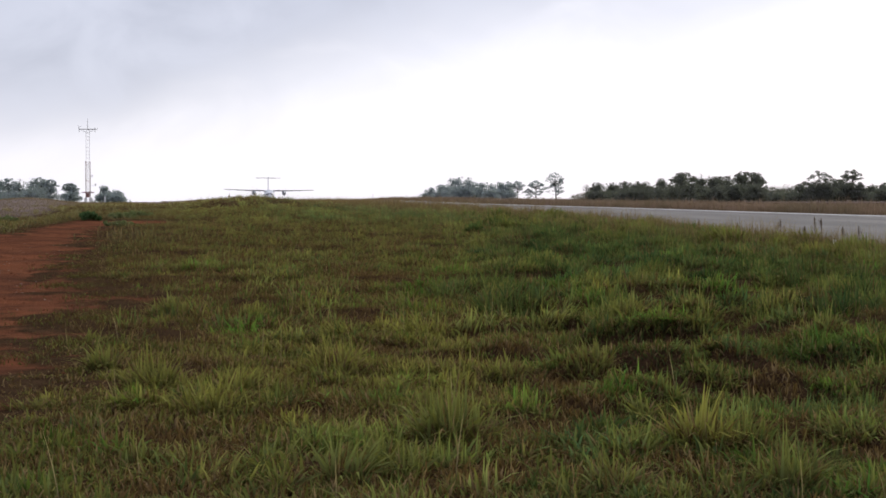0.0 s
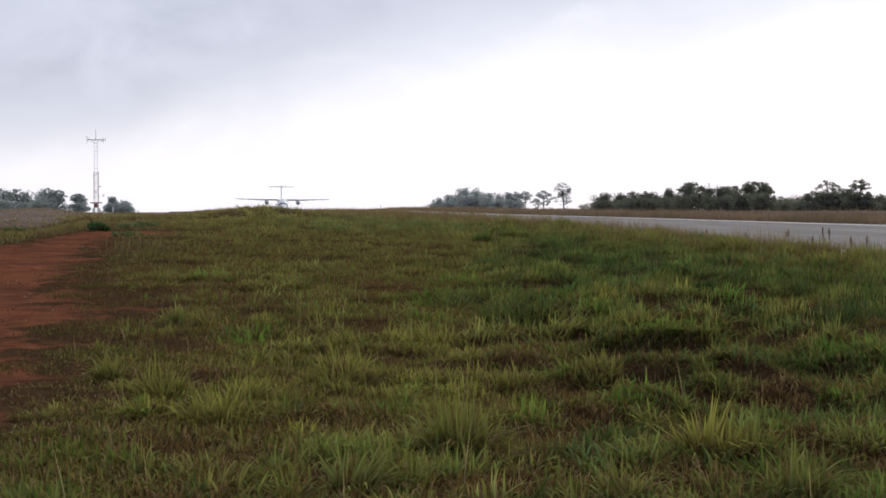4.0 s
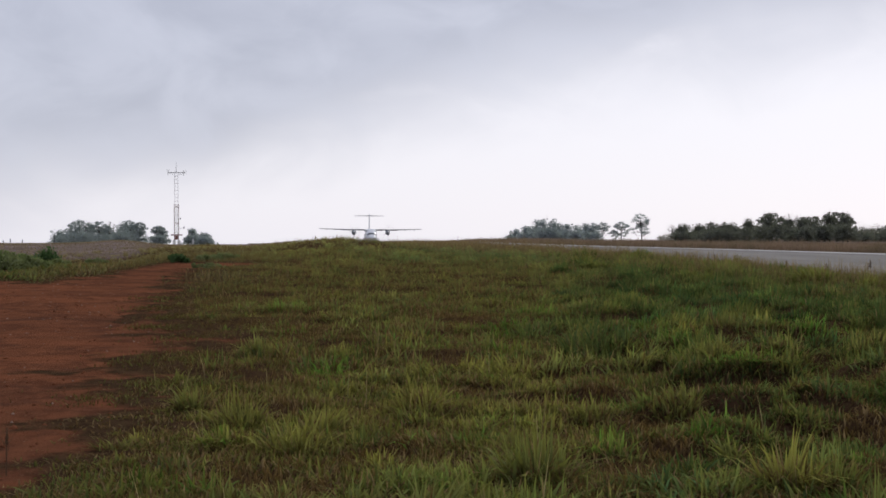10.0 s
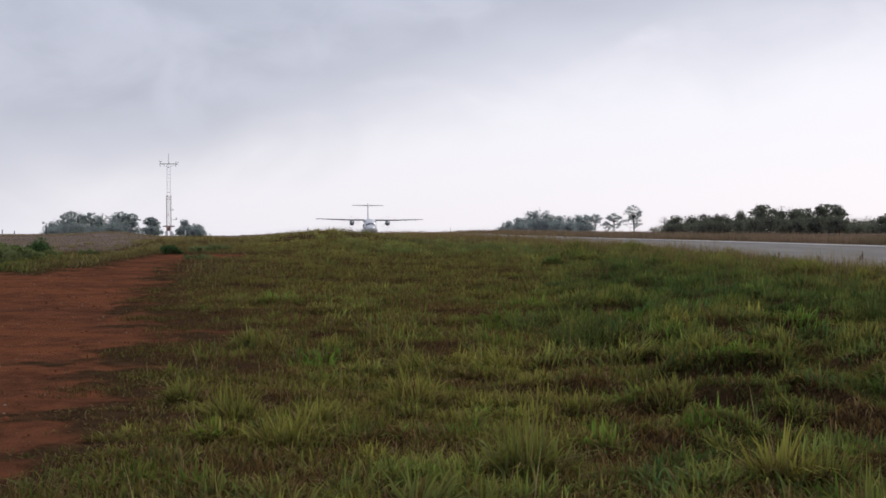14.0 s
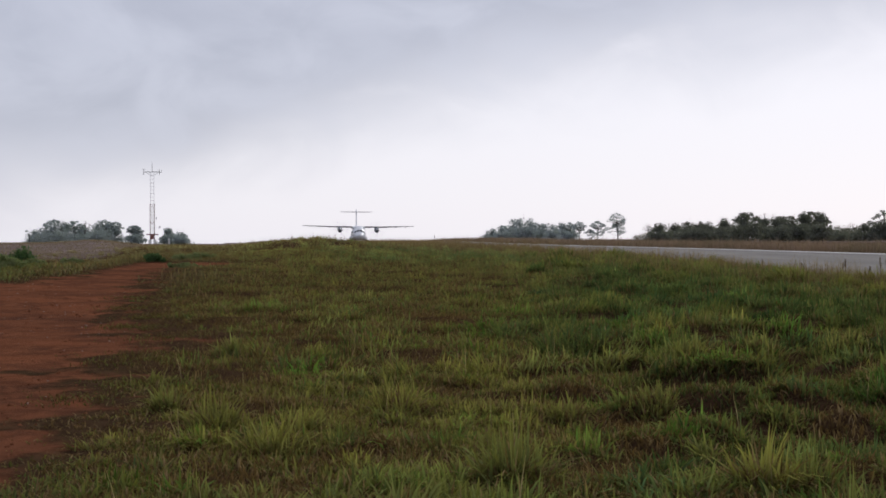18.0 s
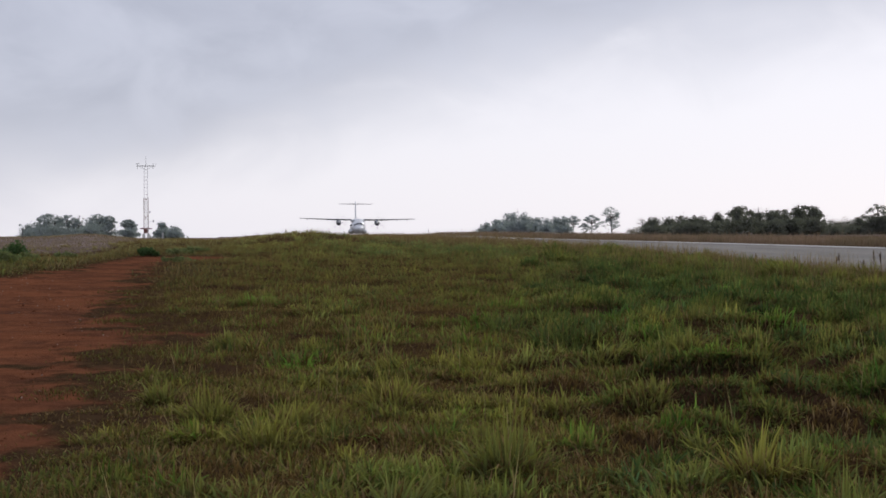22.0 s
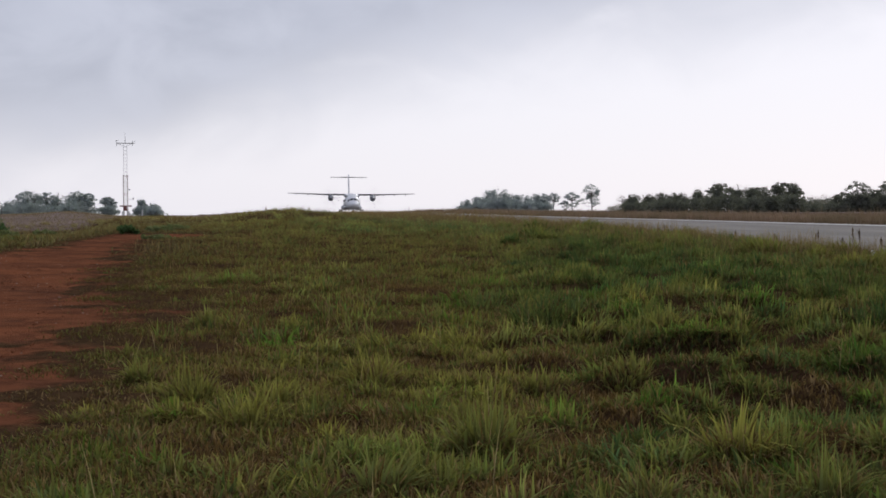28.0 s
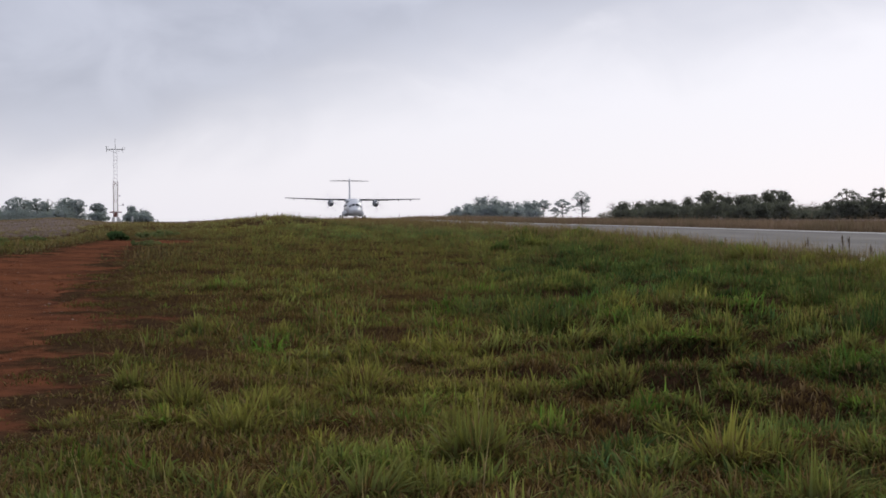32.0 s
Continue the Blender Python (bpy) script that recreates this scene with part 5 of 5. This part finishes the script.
def build_aircraft():
    t = thing("aircraft", pose(0, 0, 0), "white twin-turboprop airliner with a high wing and T-tail, taxiing", "aircraft")
    part("fuselage", loft([[hull(s[0], 2 * math.pi * k / 28) for k in range(28)] for s in SECTIONS]), MAT_WHITE, t, "glossy white fuselage")
    # cockpit glazing: two windscreens and two side panes
    for a0, a1, y0, y1 in ((56, 87, 8.30, 7.92), (93, 124, 8.30, 7.92), (27, 50, 8.22, 7.70), (130, 153, 8.22, 7.70)):
        rows = [[hull(y0 + (y1 - y0) * q, radians(a0 + (a1 - a0) * k / 5), 0.02) for k in range(6)] for q in (0, 0.33, 0.66, 1)]
        part("cockpit_window", loft(rows, closed=False, cap=False), MAT_GLASS, t, "dark cockpit window")
    for side in (-1, 1):
        for k in range(13):
            y = 5.0 - 0.78 * k
            bm = box(side * 1.40, y, 2.45, 0.06, 0.26, 0.36, 0.05)
            part("cabin_window", bm, MAT_GLASS, t)
    # wing: straight centre, tapered outer panels
    for side in (-1, 1):
        part("wing", loft([wing_ring(side * x, y, c, z, th) for x, y, c, z, th in ((0.0, 1.35, 2.6, 3.62, 0.24), (4.9, 1.35, 2.6, 3.62, 0.22), (9.2, 1.08, 1.95, 3.76, 0.15), (12.28, 0.85, 1.42, 3.86, 0.09))]), MAT_GREY, t, "grey high-mounted wing")
        part("leading_edge_boot", loft([[(side * x, y + 0.03 - 0.14 * abs(q), z + th * q * 0.62) for q in (-1, -0.5, 0, 0.5, 1)] for x, y, z, th in ((1.5, 1.35, 3.62, 0.24), (4.9, 1.35, 3.62, 0.22), (12.25, 0.85, 3.86, 0.09))], closed=False, cap=False), MAT_BOOT, t, "black rubber de-icing boot")
        for fx in (2.5, 6.3, 8.4, 10.6):
            part("flap_track_fairing", loft([oval(y, r, r * 1.3, 3.42 + 0.02 * abs(fx), 8) for y, r in ((0.1, 0.02), (-0.5, 0.09), (-1.2, 0.09), (-1.8, 0.02))]), MAT_GREY, t).location.x = side * fx
        # nacelle, inlet, exhaust
        nac = part("nacelle", loft([oval(y, rx, rz, zc, 18) for y, rx, rz, zc in ((3.15, 0.33, 0.37, 2.99), (2.9, 0.45, 0.52, 2.98), (2.0, 0.52, 0.64, 2.98), (0.6, 0.53, 0.66, 3.02), (-0.9, 0.42, 0.5, 3.15), (-2.0, 0.14, 0.2, 3.4))]), MAT_GREY, t, "grey engine nacelle")
        nac.location.x = side * 4.05
        part("air_inlet", loft([oval(y, 0.24, 0.13, 2.62, 14) for y in (3.04, 2.7)]), MAT_BOOT, nac, "dark engine air inlet")
        prop = new("propeller")
        prop.parent = t
        prop.matrix_basis = pose(side * 4.05, 3.3, 3.02)
        tagged(prop, "six-bladed propeller, spinning")
        part("spinner", loft([oval(y, r, r, 0, 14) for y, r in ((0.55, 0.03), (0.42, 0.14), (0.2, 0.25), (-0.12, 0.31))]), MAT_METAL, prop, "rounded metal spinner")
        blade = loft([[(0.028 * c * w, 0.02 * s * w + 0.04 * c * w, h) for c, s in ((-1, 0), (0, 0.5), (1, 0), (0, -0.5))] for h, w in ((0.2, 0.8), (0.7, 1.2), (1.4, 1.25), (1.85, 0.9), (1.97, 0.3))])
        me = bpy.data.meshes.new("blade")
        blade.to_mesh(me)
        blade.free()
        me.materials.append(MAT_GREY)
        for k in range(6):
            ob = part("blade", me, None, prop)
            ob.matrix_basis = pose(0, 0.1, 0, 0, 60 * k, 0)
        props.append(prop)
        # main gear: sponson, leg, twin wheels
        part("gear_fairing", loft([oval(y, rx, rz, 1.15, 14) for y, rx, rz in ((2.9, 0.05, 0.05), (2.1, 0.48, 0.38), (0.6, 0.74, 0.58), (-1.2, 0.64, 0.52), (-3.0, 0.06, 0.06))]), MAT_WHITE, t, "rounded main-gear fairing").location.x = side * 1.28
        part("gear_leg", bar((side * 1.5, 0, 1.1), (side * 2.0, 0, 0.42), 0.09, 8), MAT_METAL, t)
        for w in (-0.2, 0.2):
            wheel(t, side * 2.03 + w, 0, 0.43, 0.43, 0.24)
    # wing-body fairing, fin and tailplane
    part("wing_fairing", loft([oval(y, rx, rz, 3.42, 16) for y, rx, rz in ((3.1, 0.1, 0.05), (2.3, 1.05, 0.30), (1.0, 1.62, 0.45), (-1.5, 1.5, 0.42), (-3.6, 0.1, 0.05))]), MAT_WHITE, t, "smooth white wing-root fairing")
    fin = [[(th * math.sin(a), y0 - ch * (0.5 - 0.5 * math.cos(a)), z) for a in [2 * math.pi * k / 14 for k in range(14)]] for z, y0, ch, th in ((2.9, -6.6, 4.6, 0.18), (3.6, -7.9, 3.8, 0.17), (5.4, -9.1, 2.9, 0.14), (7.4, -10.1, 2.1, 0.12), (7.86, -10.5, 1.5, 0.08))]
    part("fin", loft(fin), MAT_WHITE, t, "tall white tail fin")
    part("tailplane", loft([wing_ring(x, y, c, 7.28, th) for x, y, c, th in ((-3.66, -10.95, 0.95, 0.06), (0, -10.3, 1.65, 0.11), (3.66, -10.95, 0.95, 0.06))]), MAT_GREY, t, "grey tailplane on top of the fin")
    for side in (-1, 1):
        part("leading_edge_boot", loft([[(side * x, y + 0.03 - 0.14 * abs(q), 7.28 + th * q * 0.8) for q in (-1, -0.5, 0, 0.5, 1)] for x, y, th in ((0.25, -10.34, 0.11), (3.64, -10.95, 0.06))], closed=False, cap=False), MAT_BOOT, t, "black rubber de-icing boot")
    part("tail_bullet", loft([oval(y, r, r, 7.30, 10) for y, r in ((-9.9, 0.03), (-10.4, 0.15), (-11.6, 0.15), (-12.4, 0.03))]), MAT_WHITE, t)
    # nose gear
    part("nose_gear_leg", bar((0, 7.6, 1.0), (0, 7.75, 0.3), 0.07, 8), MAT_METAL, t)
    for w in (-0.17, 0.17):
        wheel(t, w, 7.75, 0.29, 0.29, 0.17)
    for side in (-1, 1):
        part("gear_door", box(side * 0.3, 7.5, 0.62, 0.03, 1.1, 0.42, 0.01), MAT_WHITE, t)
    part("antenna", box(0, 3.6, 3.72, 0.03, 0.35, 0.32, 0.01), MAT_GREY, t)
    return t


def wheel(parent, x, y, z, r, w):
    n = 18
    ty = part("tyre", loft([[(dx * w, rr * math.cos(2 * math.pi * k / n), rr * math.sin(2 * math.pi * k / n)) for k in range(n)] for dx, rr in ((-0.5, r * 0.6), (-0.5, r * 0.9), (-0.3, r), (0.3, r), (0.5, r * 0.9), (0.5, r * 0.6))]), MAT_TYRE, parent, "black rubber tyre")
    ty.location = (x, y, z)
    part("hub", loft([[(dx * w, rr * math.cos(2 * math.pi * k / 12), rr * math.sin(2 * math.pi * k / 12)) for k in range(12)] for dx, rr in ((-0.44, r * 0.58), (0.44, r * 0.58))]), MAT_METAL, ty, "metal wheel hub")
    wheels.append((ty, (x, y, z), r))


props, wheels = [], []
aircraft = build_aircraft()

# ------------------------------------------------ what moves
# seconds, metres along the runway (of the fin)
TAXI = ((0, 442.7), (1, 436.6), (2, 431.8), (3, 427.2), (6, 412.2), (7, 406.2), (8, 399.3), (9, 392.8), (10, 388), (11, 384.3), (12, 380.1), (13, 375.2), (14, 369.7),
        (17, 360), (18, 357.6), (19, 354.9), (20, 351.6), (21, 347.8), (22, 344.1), (23, 339.6), (24, 334.4), (25, 329.6), (26, 324.4), (29, 310.4), (30, 305.2), (31, 300.4), (32, 295.0))
HEADING = 180 + 7.6


def motions():
    h = radians(7.6)
    rows = []
    for t, uf in TAXI:
        fx, fy = AX * uf + AY * 30.8, AY * uf - AX * 30.8
        x, y = fx + 11.1 * math.sin(h), fy - 11.1 * math.cos(h)
        u = AX * x + AY * y
        z, ahead = float(runway_z(u)), float(runway_z(u - 7.7))
        rows.append((t, pose(x, y, z, 0, 0, HEADING) @ pose(0, 0, 0, math.degrees(math.atan2(ahead - z, 7.7)), -0.6, 0)))
    walk(aircraft, rows)
    for k, prop in enumerate(props):
        m = prop.matrix_basis.copy()
        walk(prop, [(i / FPS, m @ pose(0, 0, 0, 0, 85 * i + 20 * k, 0)) for i in range(int(32 * FPS) + 1)])
    for ty, at, r in wheels:
        rows = []
        ts = np.arange(0, 32.01, 0.1)
        us = np.interp(ts, [t for t, _ in TAXI], [q for _, q in TAXI])
        for t, q in zip(ts, us):
            rows.append((float(t), pose(*at, -math.degrees((442.7 - q) / r), 0, 0)))
        walk(ty, rows)


motions()
